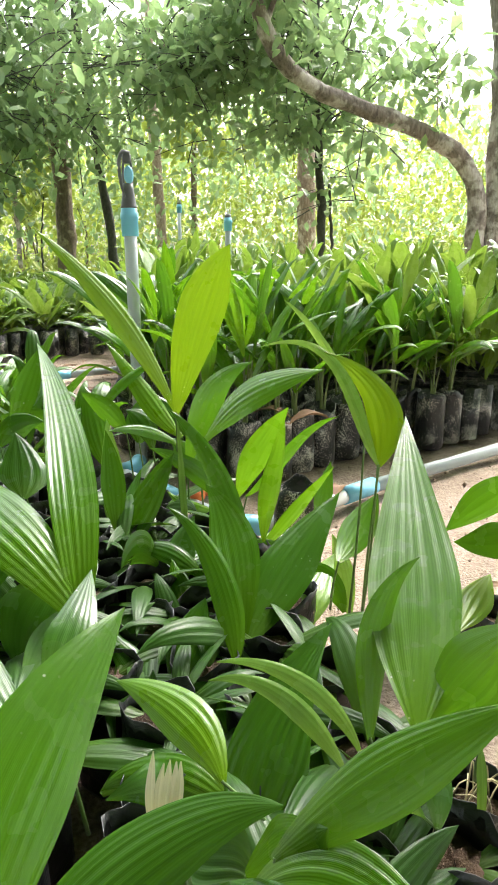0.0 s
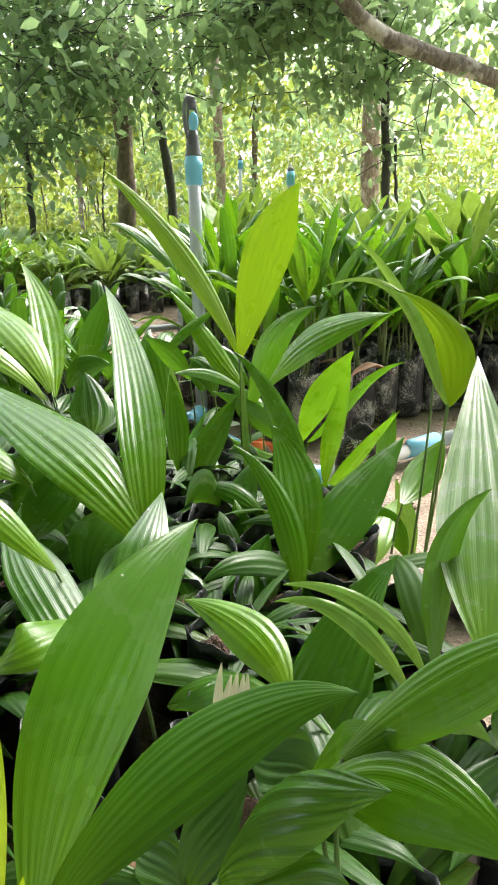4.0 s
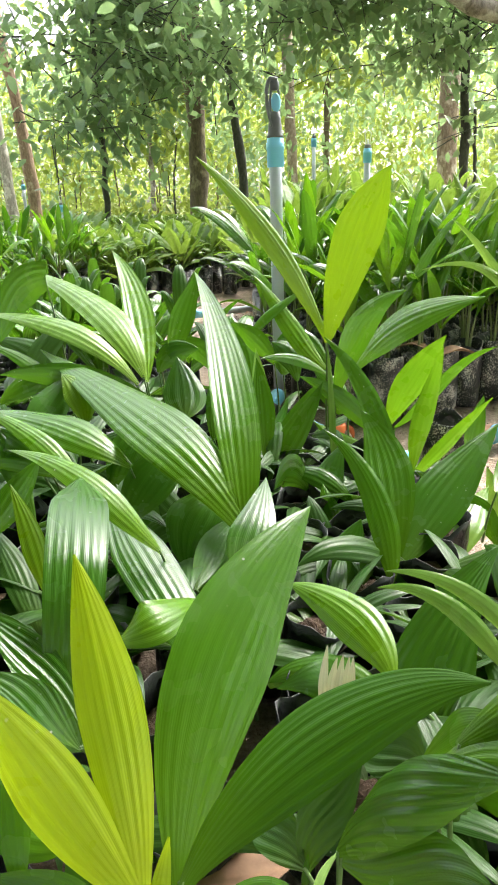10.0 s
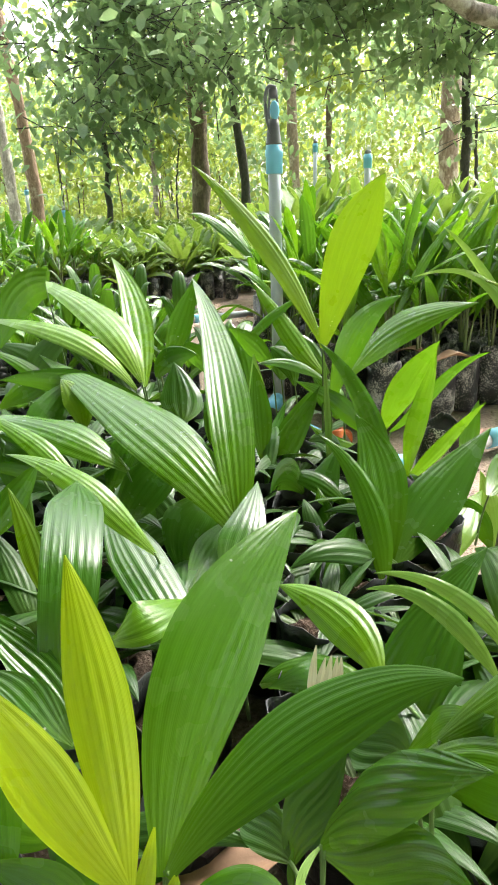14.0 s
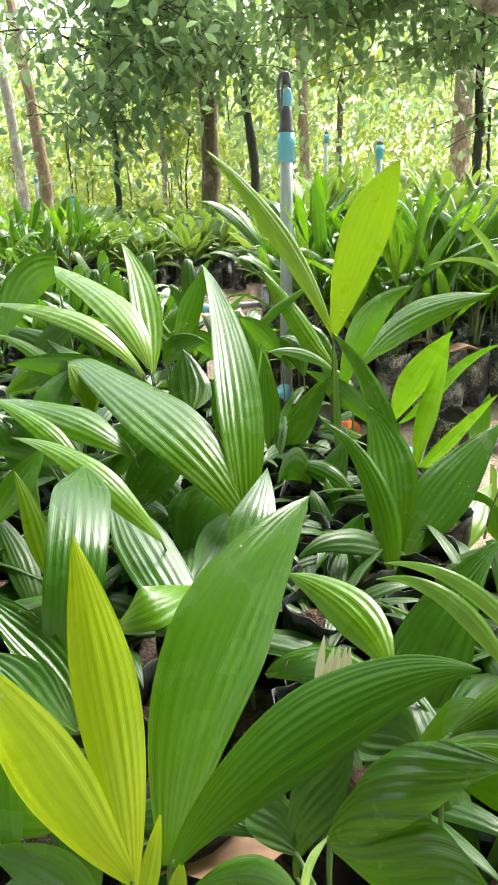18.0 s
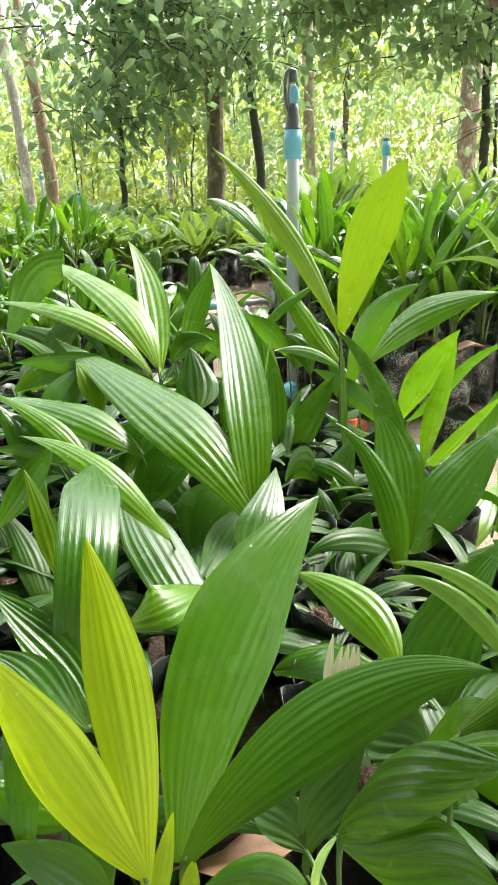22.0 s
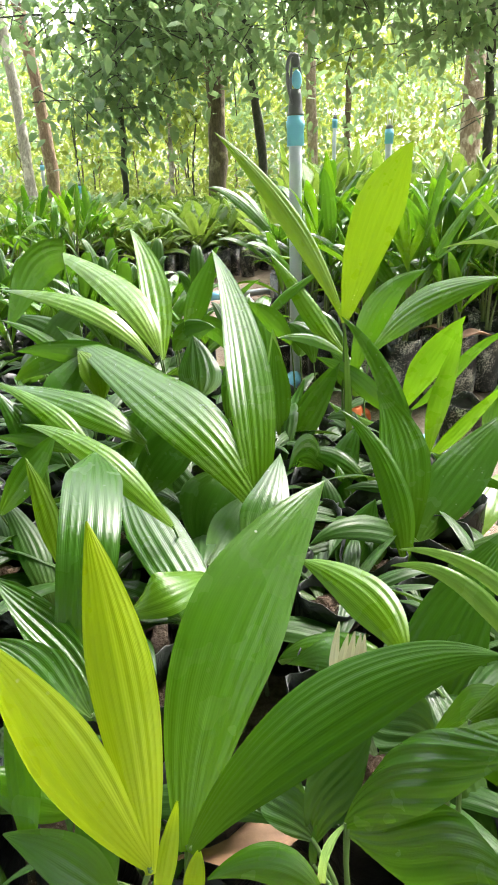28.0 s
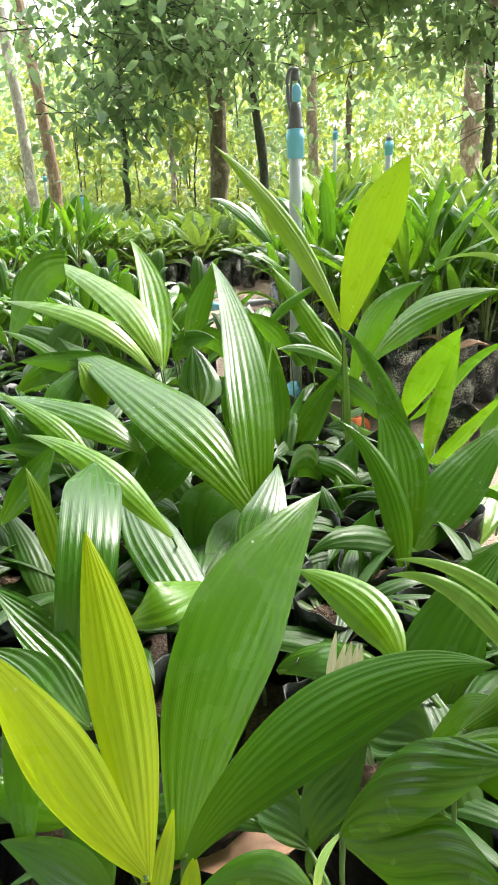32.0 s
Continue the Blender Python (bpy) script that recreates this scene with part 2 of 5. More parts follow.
def bag_material(name="black_polythene", clean=0.0):
    """Black polythene, crinkled, splashed with pale sand."""
    m, n, l, p = material(name)
    co, info = n.new("ShaderNodeTexCoord"), n.new("ShaderNodeObjectInfo")
    shift = n.new("ShaderNodeVectorMath")
    shift.operation = "ADD"
    l.new(co.outputs["Object"], shift.inputs[0])
    l.new(info.outputs["Random"], shift.inputs[1])
    spots = node(n, "ShaderNodeTexNoise", Scale=480.0, Detail=3.0, Roughness=0.7)
    zone = node(n, "ShaderNodeTexNoise", Scale=26.0, Detail=3.0)
    for t in (spots, zone):
        l.new(shift.outputs[0], t.inputs["Vector"])
    total = n.new("ShaderNodeMath")
    total.operation = "MULTIPLY_ADD"
    l.new(zone.outputs[0], total.inputs[0])
    total.inputs[1].default_value = 0.75
    l.new(spots.outputs[0], total.inputs[2])
    mask = ramp(n, l, total.outputs[0], [(0.95 + clean, (0, 0, 0)), (1.0 + clean, (1, 1, 1))])
    c = blend(n, l, mask.outputs[0], (0.010, 0.011, 0.012), (0.58, 0.54, 0.49))
    l.new(c, p.inputs["Base Color"])
    l.new(ramp(n, l, mask.outputs[0], [(0, (0.30,) * 3), (1, (0.9,) * 3)]).outputs[0], p.inputs["Roughness"])
    crinkle = node(n, "ShaderNodeTexNoise", Scale=70.0, Detail=4.0, Distortion=0.8)
    l.new(shift.outputs[0], crinkle.inputs["Vector"])
    relief(n, l, p, crinkle.outputs[0], 0.6, 0.003)
    return m


SAND = sand_material()
BAG = bag_material()
BAG_CLEAN = bag_material("clean_black_polythene", 0.14)
SOIL = plain_material("potting_soil", (0.028, 0.017, 0.011), (0.13, 0.08, 0.05), 0.95, 90.0, 0.9, 0.006)
PVC_GREY = plain_material("grey_pvc", (0.36, 0.40, 0.44), (0.47, 0.51, 0.55), 0.36, 14.0, 0.05, 0.0004)
PVC_WHITE = plain_material("dusty_white_pvc", (0.42, 0.42, 0.41), (0.62, 0.62, 0.60), 0.5, 20.0, 0.15, 0.0006)
PVC_BLUE = plain_material("sky_blue_pvc", (0.15, 0.45, 0.66), (0.22, 0.56, 0.78), 0.38, 12.0, 0.05, 0.0004)
BLACK_PLASTIC = plain_material("dark_grey_plastic", (0.075, 0.078, 0.086), (0.14, 0.145, 0.155), 0.45, 40.0, 0.1, 0.0005)
ORANGE = plain_material("orange_tape", (0.65, 0.13, 0.03), (0.80, 0.20, 0.05), 0.5, 20.0, 0.2, 0.001)
CLEAR = plain_material("milky_plastic", (0.55, 0.57, 0.56), (0.7, 0.72, 0.70), 0.4, 20.0, 0.1, 0.0005)
DRY_LEAF = plain_material("dry_leaf", (0.11, 0.055, 0.028), (0.32, 0.18, 0.095), 0.75, 60.0, 0.5, 0.001)
STRAW = plain_material("withered_tip", (0.38, 0.30, 0.16), (0.62, 0.55, 0.36), 0.8, 60.0, 0.3, 0.001)
PETIOLE = plain_material("petiole_skin", (0.07, 0.14, 0.025), (0.15, 0.25, 0.06), 0.5, 60.0, 0.2, 0.0006)
STEM_BROWN = plain_material("seedling_stem", (0.08, 0.11, 0.03), (0.19, 0.22, 0.07), 0.6, 60.0, 0.3, 0.001)


def bark_material(name, dark, mid, pale, patches, scale=9.0):
    """Rough bark: fibrous grain along the trunk, and pale lichen patches with soft edges."""
    m, n, l, p = material(name)
    co = n.new("ShaderNodeTexCoord")
    stretch = n.new("ShaderNodeMapping")
    stretch.inputs["Scale"].default_value = (1.0, 1.0, 0.35)
    l.new(co.outputs["Object"], stretch.inputs["Vector"])
    grain = node(n, "ShaderNodeTexNoise", Scale=scale * 7, Detail=6.0, Roughness=0.7)
    l.new(stretch.outputs[0], grain.inputs["Vector"])
    cracks = node(n, "ShaderNodeTexVoronoi", Scale=scale * 3)
    l.new(stretch.outputs[0], cracks.inputs["Vector"])
    spots = node(n, "ShaderNodeTexNoise", Scale=scale, Detail=4.0, Roughness=0.6)
    l.new(co.outputs["Object"], spots.inputs["Vector"])
    base = ramp(n, l, grain.outputs[0], [(0.32, dark), (0.66, mid)])
    mask = ramp(n, l, spots.outputs[0], [(0.62 - patches, (0, 0, 0)), (0.70 - patches, (1, 1, 1))])
    light = ramp(n, l, grain.outputs[0], [(0.3, mid), (0.6, pale)])
    l.new(blend(n, l, mask.outputs[0], base.outputs[0], light.outputs[0]), p.inputs["Base Color"])
    p.inputs["Roughness"].default_value = 0.92
    relief(n, l, p, blend(n, l, 0.5, grain.outputs[0], cracks.outputs["Distance"]), 0.8, 0.015)
    return m


BARK_BROWN = bark_material("bark_brown", (0.075, 0.056, 0.038), (0.20, 0.155, 0.105), (0.34, 0.29, 0.20), 0.06)
BARK_DARK = bark_material("bark_dark", (0.03, 0.033, 0.027), (0.085, 0.087, 0.066), (0.17, 0.18, 0.14), -0.05)
BARK_PALE = bark_material("bark_pale", (0.14, 0.10, 0.07), (0.34, 0.27, 0.20), (0.55, 0.49, 0.41), 0.10)
BARK_TAN = bark_material("bark_tan", (0.15, 0.09, 0.06), (0.36, 0.25, 0.17), (0.55, 0.44, 0.34), 0.05)
BARK_ASH = bark_material("bark_ash", (0.18, 0.16, 0.13), (0.40, 0.37, 0.32), (0.62, 0.58, 0.52), 0.10)
BARK_GREY = bark_material("bark_lichen_grey", (0.09, 0.07, 0.06), (0.28, 0.235, 0.205), (0.54, 0.50, 0.47), 0.12, 6.0)

# ---- mesh tools ----


def mesh_of(name, verts, faces, mat, uvs=None, smooth=True):
    me = bpy.data.meshes.new(name)
    me.from_pydata([tuple(v) for v in verts] if not isinstance(verts, np.ndarray) else verts.tolist(), [], faces)
    if mat:
        me.materials.append(mat)
    if smooth:
        me.polygons.foreach_set("use_smooth", [True] * len(me.polygons))
    if uvs is not None:
        layer = me.uv_layers.new(name="UVMap")
        loops = np.empty(len(me.loops), int)
        me.loops.foreach_get("vertex_index", loops)
        layer.data.foreach_set("uv", np.asarray(uvs)[loops].ravel())
    me.update()
    return me


def part(name, me, parent, label=""):
    ob = new(name, me)
    ob.parent = parent
    if label:
        ob["label"] = label
    return ob


def thing(name, x, y, z, label, category, group="", kind=""):
    ob = new(name)
    ob.location = (x, y, z)
    ob.empty_display_size = 0.05
    return tagged(ob, label, category, group, kind)


def grid_faces(rows, cols, closed=False):
    out = []
    span = cols if closed else cols - 1
    for i in range(rows - 1):
        for j in range(span):
            k = (j + 1) % cols
            out.append((i * cols + j, i * cols + k, (i + 1) * cols + k, (i + 1) * cols + j))
    return out


def blade(p0, h1, h2, p3, width, normal, fold=0.12, peak=0.42, ribs=6, w0=0.12, rows=22, wave=0.0, pleat=0.10, slant=0.0):
    """Vertices, faces and uv of a pleated leaf blade along a cubic curve, its face turned to normal."""
    s = np.linspace(0, 1, rows)[:, None]
    p0, h1, h2, p3, up = (np.asarray(v, float) for v in (p0, h1, h2, p3, normal))
    mid = (1 - s) ** 3 * p0 + 3 * s * (1 - s) ** 2 * h1 + 3 * s * s * (1 - s) * h2 + s**3 * p3
    tan = 3 * (1 - s) ** 2 * (h1 - p0) + 6 * s * (1 - s) * (h2 - h1) + 3 * s * s * (p3 - h2)
    tan /= np.linalg.norm(tan, axis=1, keepdims=True) + 1e-9
    side = np.cross(tan, up)
    side /= np.linalg.norm(side, axis=1, keepdims=True) + 1e-9
    face = np.cross(side, tan)
    t = s[:, 0]
    rise = np.sin(np.pi / 2 * np.clip(t / peak, 0, 1))
    fall = 1 - np.clip((t - peak) / (1 - peak), 0, 1) ** 1.55
    w = width * np.where(t < peak, w0 + (1 - w0) * rise, fall) + 0.0006
    cols = (6 if slant else 4) * ribs + 1
    u = np.linspace(-1, 1, cols)
    across = (u * 0.5 + 0.5) * ribs + slant * t[:, None]
    ph = float(np.sum(p3 * (31.0, 47.0, 59.0)))
    across = across + 0.18 * np.sin(across * 1.7 + ph) + 0.08 * np.sin(across * 3.1 + 2 * ph)
    zig = np.sin(across * 2 * np.pi) * (0.78 + 0.22 * np.sin(across * 0.9 + t[:, None] * 5 + ph))
    high = w * pleat / ribs
    edge = wave * width * np.sin(t * 17.0)[:, None] * np.abs(u) ** 3
    v = mid[:, None] + side[:, None] * (u * w[:, None] / 2)[..., None]
    v = v + face[:, None] * (zig * high[:, None] - fold * w[:, None] * u**2 + edge)[..., None]
    uv = np.stack(np.broadcast_arrays(across, t[:, None]), -1)
    return v.reshape(-1, 3), grid_faces(rows, cols), uv.reshape(-1, 2)


def tube(points, radii, sides=10, cap=True, rough=0.0, rng=None):
    """Vertices and faces of a round tube along points, with a radius at each."""
    pts = np.asarray(points, float)
    tan = np.gradient(pts, axis=0)
    tan /= np.linalg.norm(tan, axis=1, keepdims=True) + 1e-9
    ref = np.array((0, 0, 1.0)) if abs(tan[0, 2]) < 0.9 else np.array((1.0, 0, 0))
    a = np.cross(tan, ref)
    a /= np.linalg.norm(a, axis=1, keepdims=True) + 1e-9
    b = np.cross(tan, a)
    ang = np.linspace(0, 2 * np.pi, sides, endpoint=False)
    r = np.asarray(radii, float)[:, None] * np.ones(sides)
    if rough:
        r = r * (1 + rough * (rng.random(r.shape) - 0.5))
    v = pts[:, None] + r[..., None] * (np.cos(ang)[None, :, None] * a[:, None] + np.sin(ang)[None, :, None] * b[:, None])
    f = grid_faces(len(pts), sides, True)
    if cap:
        n = (len(pts) - 1) * sides
        f += [tuple(range(sides))[::-1], tuple(range(n, n + sides))]
    return v.reshape(-1, 3), f


def turned(profile, sides=20, center=(0, 0, 0), wobble=0.0, rng=None):
    """A lathe about z: rows of (radius, height)."""
    ang = np.linspace(0, 2 * np.pi, sides, endpoint=False)
    rows = []
    for i, (r, z) in enumerate(profile):
        k = 1 + (wobble * (rng.random(sides) - 0.5) if wobble else 0)
        rows.append(np.stack([center[0] + r * k * np.cos(ang), center[1] + r * k * np.sin(ang), np.full(sides, center[2] + z)], -1))
    return np.concatenate(rows), grid_faces(len(profile), sides, True)


def curve_points(points, count):
    """Points along a smooth line through the given ones."""
    p = np.asarray(points, float)
    d = np.r_[0, np.cumsum(np.linalg.norm(np.diff(p, axis=0), axis=1))]
    m = np.gradient(p, d, axis=0)
    out = []
    for x in np.linspace(0, d[-1], count):
        i = min(np.searchsorted(d, x, "right") - 1, len(p) - 2)
        h = d[i + 1] - d[i]
        t = (x - d[i]) / h
        out.append((2 * t**3 - 3 * t**2 + 1) * p[i] + (t**3 - 2 * t**2 + t) * h * m[i] + (-2 * t**3 + 3 * t**2) * p[i + 1] + (t**3 - t**2) * h * m[i + 1])
    return np.array(out)


# ---- ground ----
rng = np.random.default_rng(5)
axis = np.r_[-400, -120, -40, -15, np.linspace(-7, 7, 141), 15, 40, 120, 400]
gx, gy = np.meshgrid(axis, axis + 3.0)
gz = np.array([noise.noise(Vector((x * 2.3, y * 2.3, 0))) * 0.012 + noise.noise(Vector((x * 11, y * 11, 3))) * 0.006 for x, y in zip(gx.ravel(), gy.ravel())])
ground_v = np.stack([gx.ravel(), gy.ravel(), gz - 0.008], -1)
tagged(new("ground", mesh_of("ground", ground_v, grid_faces(len(axis), len(axis)), SAND)), "pale sandy soil with clods and leaf litter", "ground", kind="structure")

# ---- trees ----


def leaf_cloud(centers, spread, count, size, rng, droop=0.5, flat=0.7):
    """Many small folded leaves scattered round the centres: vertices, faces, uv."""
    c = np.asarray(centers)[rng.integers(0, len(centers), count)]
    c = c + rng.normal(0, 1, (count, 3)) * spread * np.array((1, 1, flat))
    az, tilt = rng.random(count) * 2 * np.pi, -droop + rng.normal(0, 0.45, count)
    along = np.stack([np.cos(az) * np.cos(tilt), np.sin(az) * np.cos(tilt), np.sin(tilt)], -1)
    up = rng.normal(0, 0.45, (count, 3)) + np.array((0, 0, 1.0))
    side = np.cross(along, up)
    side /= np.linalg.norm(side, axis=1, keepdims=True) + 1e-9
    up = np.cross(side, along)
    length = size * (0.65 + 0.7 * rng.random(count))[:, None]
    wide = length * (0.20 + 0.06 * rng.random(count))[:, None]
    v = np.stack([
        c, c + along * length * 0.30 + side * wide + up * wide * 0.3, c + along * length * 0.30 - side * wide + up * wide * 0.3,
        c + along * length * 0.68 + side * wide * 0.85 - up * length * 0.02, c + along * length * 0.68 - side * wide * 0.85 - up * length * 0.02,
        c + along * length - up * length * 0.14, c + along * length * 0.32, c + along * length * 0.68 - up * length * 0.06], 1).reshape(-1, 3)
    pattern = np.array([(0, 1, 6), (0, 6, 2), (1, 3, 7), (1, 7, 6), (6, 7, 4), (6, 4, 2), (3, 5, 7), (7, 5, 4)])
    f = (np.arange(count)[:, None, None] * 8 + pattern).reshape(-1, 3)
    uv = np.tile(np.array([(0.5, 0), (1, 0.3), (0, 0.3), (1, 0.7), (0, 0.7), (0.5, 1), (0.5, 0.3), (0.5, 0.7)]), (count, 1))
    return v, f.tolist(), uv


def tree(label, points, r0, r1, bark, limbs=(), crown=(), leaves=0, size=0.1, spread=0.22, mat=None, seed=1, category="tree"):
    """A tapered trunk along points, limbs as (start share, end point, radius), a crown round given centres and limb ends."""
    r = np.random.default_rng(seed)
    pts = curve_points(points, 26)
    base = pts[0]
    t = thing("tree", *base, label, category)
    jit = pts + r.normal(0, 0.006, pts.shape)
    rad = np.linspace(r0, r1, len(pts)) * (1 + 0.06 * r.normal(0, 1, len(pts)))
    rad[0] *= 1.35
    rad[1] *= 1.12
    v, f = tube(jit - base, rad, 14, True, 0.10, r)
    part("trunk", mesh_of("trunk", v, f, bark), t)
    centers = [np.asarray(c, float) for c in crown]
    for share, end, radius in limbs:
        a = pts[int(share * 25)]
        e = np.asarray(end, float)
        m = a * 0.5 + e * 0.5 + np.array((0, 0, 0.12 * np.linalg.norm(e - a)))
        lp = curve_points([a, m, e], 12)
        v, f = tube(lp - base, np.linspace(radius, radius * 0.35, 12), 8, True, 0.08, r)
        part("limb", mesh_of("limb", v, f, bark), t)
        centers += [lp[i] for i in (5, 7, 9, 11)]
    if leaves:
        # twigs between the centres and the trunk, then leaves
        TV, TF, n = [], [], 0
        for c in centers:
            for _ in range(2):
                d = r.normal(0, 1, 3) * (1, 1, 0.5)
                d *= 0.32 / np.linalg.norm(d)
                v, f = tube(curve_points([c - base - d, c - base + (0, 0, 0.04), c - base + d * 0.9], 5), np.linspace(0.005, 0.002, 5), 5, False)
                TV.append(v)
                TF += [tuple(i + n for i in q) for q in f]
                n += len(v)
        part("twig", mesh_of("twig", np.concatenate(TV), TF, BARK_DARK), t)["kind"] = "stuff"
        v, f, uv = leaf_cloud(np.array(centers) - base, spread, leaves, size, r)
        part("crown", mesh_of("crown", v, f, mat, uv), t)
    return t


def crown_box(x, y, z, n, seed):
    r = np.random.default_rng(seed)
    return np.stack([r.uniform(*x, n), r.uniform(*y, n), r.uniform(*z, n)], -1)

tree("dark slender tree with leaning trunk and dense glossy leaves", [(-0.97, 6.0, 0), (-1.02, 6.0, 0.62), (-1.11, 6.0, 1.4), (-1.2, 5.9, 2.2), (-1.0, 5.7, 3.6)], 0.042, 0.028, BARK_DARK,
     [(0.55, (-0.2, 5.2, 1.75), 0.018), (0.6, (-1.8, 5.0, 1.7), 0.018), (0.7, (-0.5, 5.0, 2.4), 0.02), (0.8, (-1.9, 5.6, 2.8), 0.02)],
     np.concatenate([crown_box((-2.0, 0.9), (4.6, 6.0), (1.5, 2.3), 46, 3), crown_box((-2.0, -0.2), (4.5, 5.6), (1.15, 1.7), 26, 4)]), 3700, 0.10, 0.20, CANOPY, 11)
tree("tree with low drooping branches of dark leathery leaves", [(-2.05, 5.4, 0), (-2.0, 5.3, 0.8), (-1.95, 5.2, 1.8), (-1.9, 5.2, 3.4)], 0.025, 0.02, BARK_DARK,
     [(0.4, (-2.7, 4.8, 1.5), 0.012), (0.5, (-1.5, 4.7, 1.6), 0.012)],
     np.concatenate([crown_box((-2.2, -1.2), (4.5, 5.8), (1.1, 2.2), 34, 6), crown_box((-2.2, -1.6), (4.5, 5.2), (0.85, 1.2), 9, 7)]), 2300, 0.10, 0.20, CANOPY, 12)
tree("slender dark tree with side twigs and dark leaves", [(0.79, 5.5, 0), (0.765, 5.5, 0.7), (0.715, 5.5, 1.35), (0.66, 5.5, 3.4)], 0.036, 0.024, BARK_DARK,
     [(0.39, (0.36, 5.4, 1.36), 0.010), (0.42, (1.05, 5.3, 1.5), 0.010), (0.60, (0.2, 5.0, 2.2), 0.014), (0.65, (1.2, 5.2, 2.4), 0.014)],
     np.concatenate([crown_box((-0.4, 1.3), (4.7, 6.0), (1.6, 2.3), 34, 8), crown_box((-0.3, 0.7), (5.0, 6.0), (1.2, 1.7), 10, 9)]), 3000, 0.10, 0.19, CANOPY, 13)
tree("thin brown-barked companion trunk", [(0.86, 5.6, 0), (0.86, 5.6, 0.6), (0.83, 5.6, 1.0)], 0.016, 0.012, BARK_DARK, [], crown_box((0.7, 1.1), (5.4, 5.8), (0.75, 1.1), 3, 3), 60, 0.1, 0.12, CANOPY, 14)
tree("thick brown tree trunk with rough bark", [(-1.42, 6.0, 0), (-1.42, 6.0, 0.8), (-1.43, 6.0, 1.8), (-1.45, 6.0, 5.0)], 0.082, 0.06, BARK_BROWN,
     [(0.55, (-2.6, 6.4, 3.4), 0.03), (0.6, (-0.4, 6.6, 3.6), 0.03)], crown_box((-3.2, 0.4), (5.4, 7.2), (2.7, 5.2), 30, 15), 700, 0.13, 0.26, CANOPY, 15)
tree("pale slender trunk with lichen patches", [(-0.80, 8.0, 0), (-0.85, 8.0, 1.2), (-0.90, 8.0, 2.2), (-1.0, 8.0, 5.0)], 0.062, 0.045, BARK_PALE, [(0.5, (0.3, 7.6, 3.4), 0.03)], crown_box((-1.6, 0.8), (7.4, 9), (2.9, 5.6), 20, 16), 300, 0.14, 0.3, CANOPY, 16)
tree("thin brown sapling trunk", [(-0.53, 9.0, 0), (-0.53, 9.0, 1.2), (-0.5, 9.0, 2.6)], 0.045, 0.03, BARK_BROWN, [], crown_box((-1.2, 0.2), (8.6, 9.4), (1.6, 2.8), 10, 17), 900, 0.13, 0.22, CANOPY_LIT, 17)
tree("pale brown tree trunk in bright light", [(0.77, 7.0, 0), (0.76, 7.0, 0.8), (0.75, 7.0, 1.9), (0.8, 7.0, 5.0)], 0.098, 0.07, BARK_PALE, [(0.6, (1.8, 7.2, 3.9), 0.04), (0.6, (0.0, 7.2, 3.8), 0.04)], crown_box((-0.4, 2.2), (6.4, 8.0), (3.0, 5.0), 20, 18), 300, 0.13, 0.28, CANOPY, 18)
tree("grey leaning slender trunk", [(-3.78, 7.0, 0), (-3.81, 7.0, 0.9), (-3.9, 7.0, 2.1), (-4.2, 7.0, 5.0)], 0.062, 0.045, BARK_ASH, [], crown_box((-5.6, -3.6), (6.4, 8), (3.6, 5.4), 16, 19), 250, 0.13, 0.3, CANOPY, 19)
tree("tan leaning slender trunk", [(-2.98, 6.0, 0), (-3.02, 6.0, 0.9), (-3.14, 6.0, 1.9), (-3.4, 6.0, 4.6)], 0.060, 0.046, BARK_TAN, [], crown_box((-4.6, -2.8), (5.4, 7), (3.0, 5.0), 16, 20), 250, 0.13, 0.3, CANOPY, 20)
tree("old tree with a thick arching branch covered in lichen", [(1.86, 5.0, 0), (1.84, 5.0, 0.55), (1.83, 5.0, 0.86), (1.72, 5.0, 1.07), (1.51, 4.95, 1.21), (1.16, 4.8, 1.31), (0.79, 4.65, 1.40), (0.58, 4.55, 1.46), (0.39, 4.4, 1.57), (0.27, 4.3, 1.73), (0.15, 4.1, 2.2)], 0.07, 0.044, BARK_GREY,
     [(0.85, (0.5, 4.2, 2.1), 0.02), (0.42, (1.45, 4.9, 1.75), 0.008)], np.concatenate([crown_box((-0.2, 0.5), (4.0, 4.6), (1.95, 2.5), 10, 21), crown_box((0.9, 1.4), (4.7, 5.4), (1.05, 1.3), 3, 22)]), 800, 0.11, 0.16, CANOPY, 21)
tree("old tree trunk rising beside the arching branch", [(1.99, 5.05, 0), (1.98, 5.05, 0.6), (2.0, 5.05, 1.2), (1.96, 5.05, 1.75), (1.9, 5.05, 2.2), (1.7, 5.0, 4.5)], 0.10, 0.075, BARK_GREY, [(0.6, (3.0, 5.2, 3.0), 0.04)], crown_box((1.9, 3.6), (4.4, 6.0), (2.8, 4.5), 16, 23), 200, 0.12, 0.28, CANOPY, 22)
tree("grey thin sapling among the undergrowth", [(-2.5, 8.0, 0), (-2.5, 8.0, 0.8), (-2.48, 8.0, 2.0)], 0.03, 0.02, BARK_GREY, [], crown_box((-3.0, -1.9), (7.6, 8.4), (1.1, 2.4), 12, 24), 1000, 0.13, 0.22, CANOPY_LIT, 24)
# saplings as bare poles on the far left
r = np.random.default_rng(31)
for k in range(16):
    x, y = r.uniform(-4.6, -2.0), r.uniform(8.0, 10.0)
    h = r.uniform(0.8, 1.3)
    tree("thin brown sapling pole in the undergrowth", [(x, y, 0), (x + r.normal(0, 0.03), y, h * 0.5), (x + r.normal(0, 0.06), y, h)], 0.014, 0.008, BARK_BROWN if k % 3 else BARK_DARK, [], [(x, y, h)], 24, 0.13, 0.12, CANOPY_LIT, 60 + k)


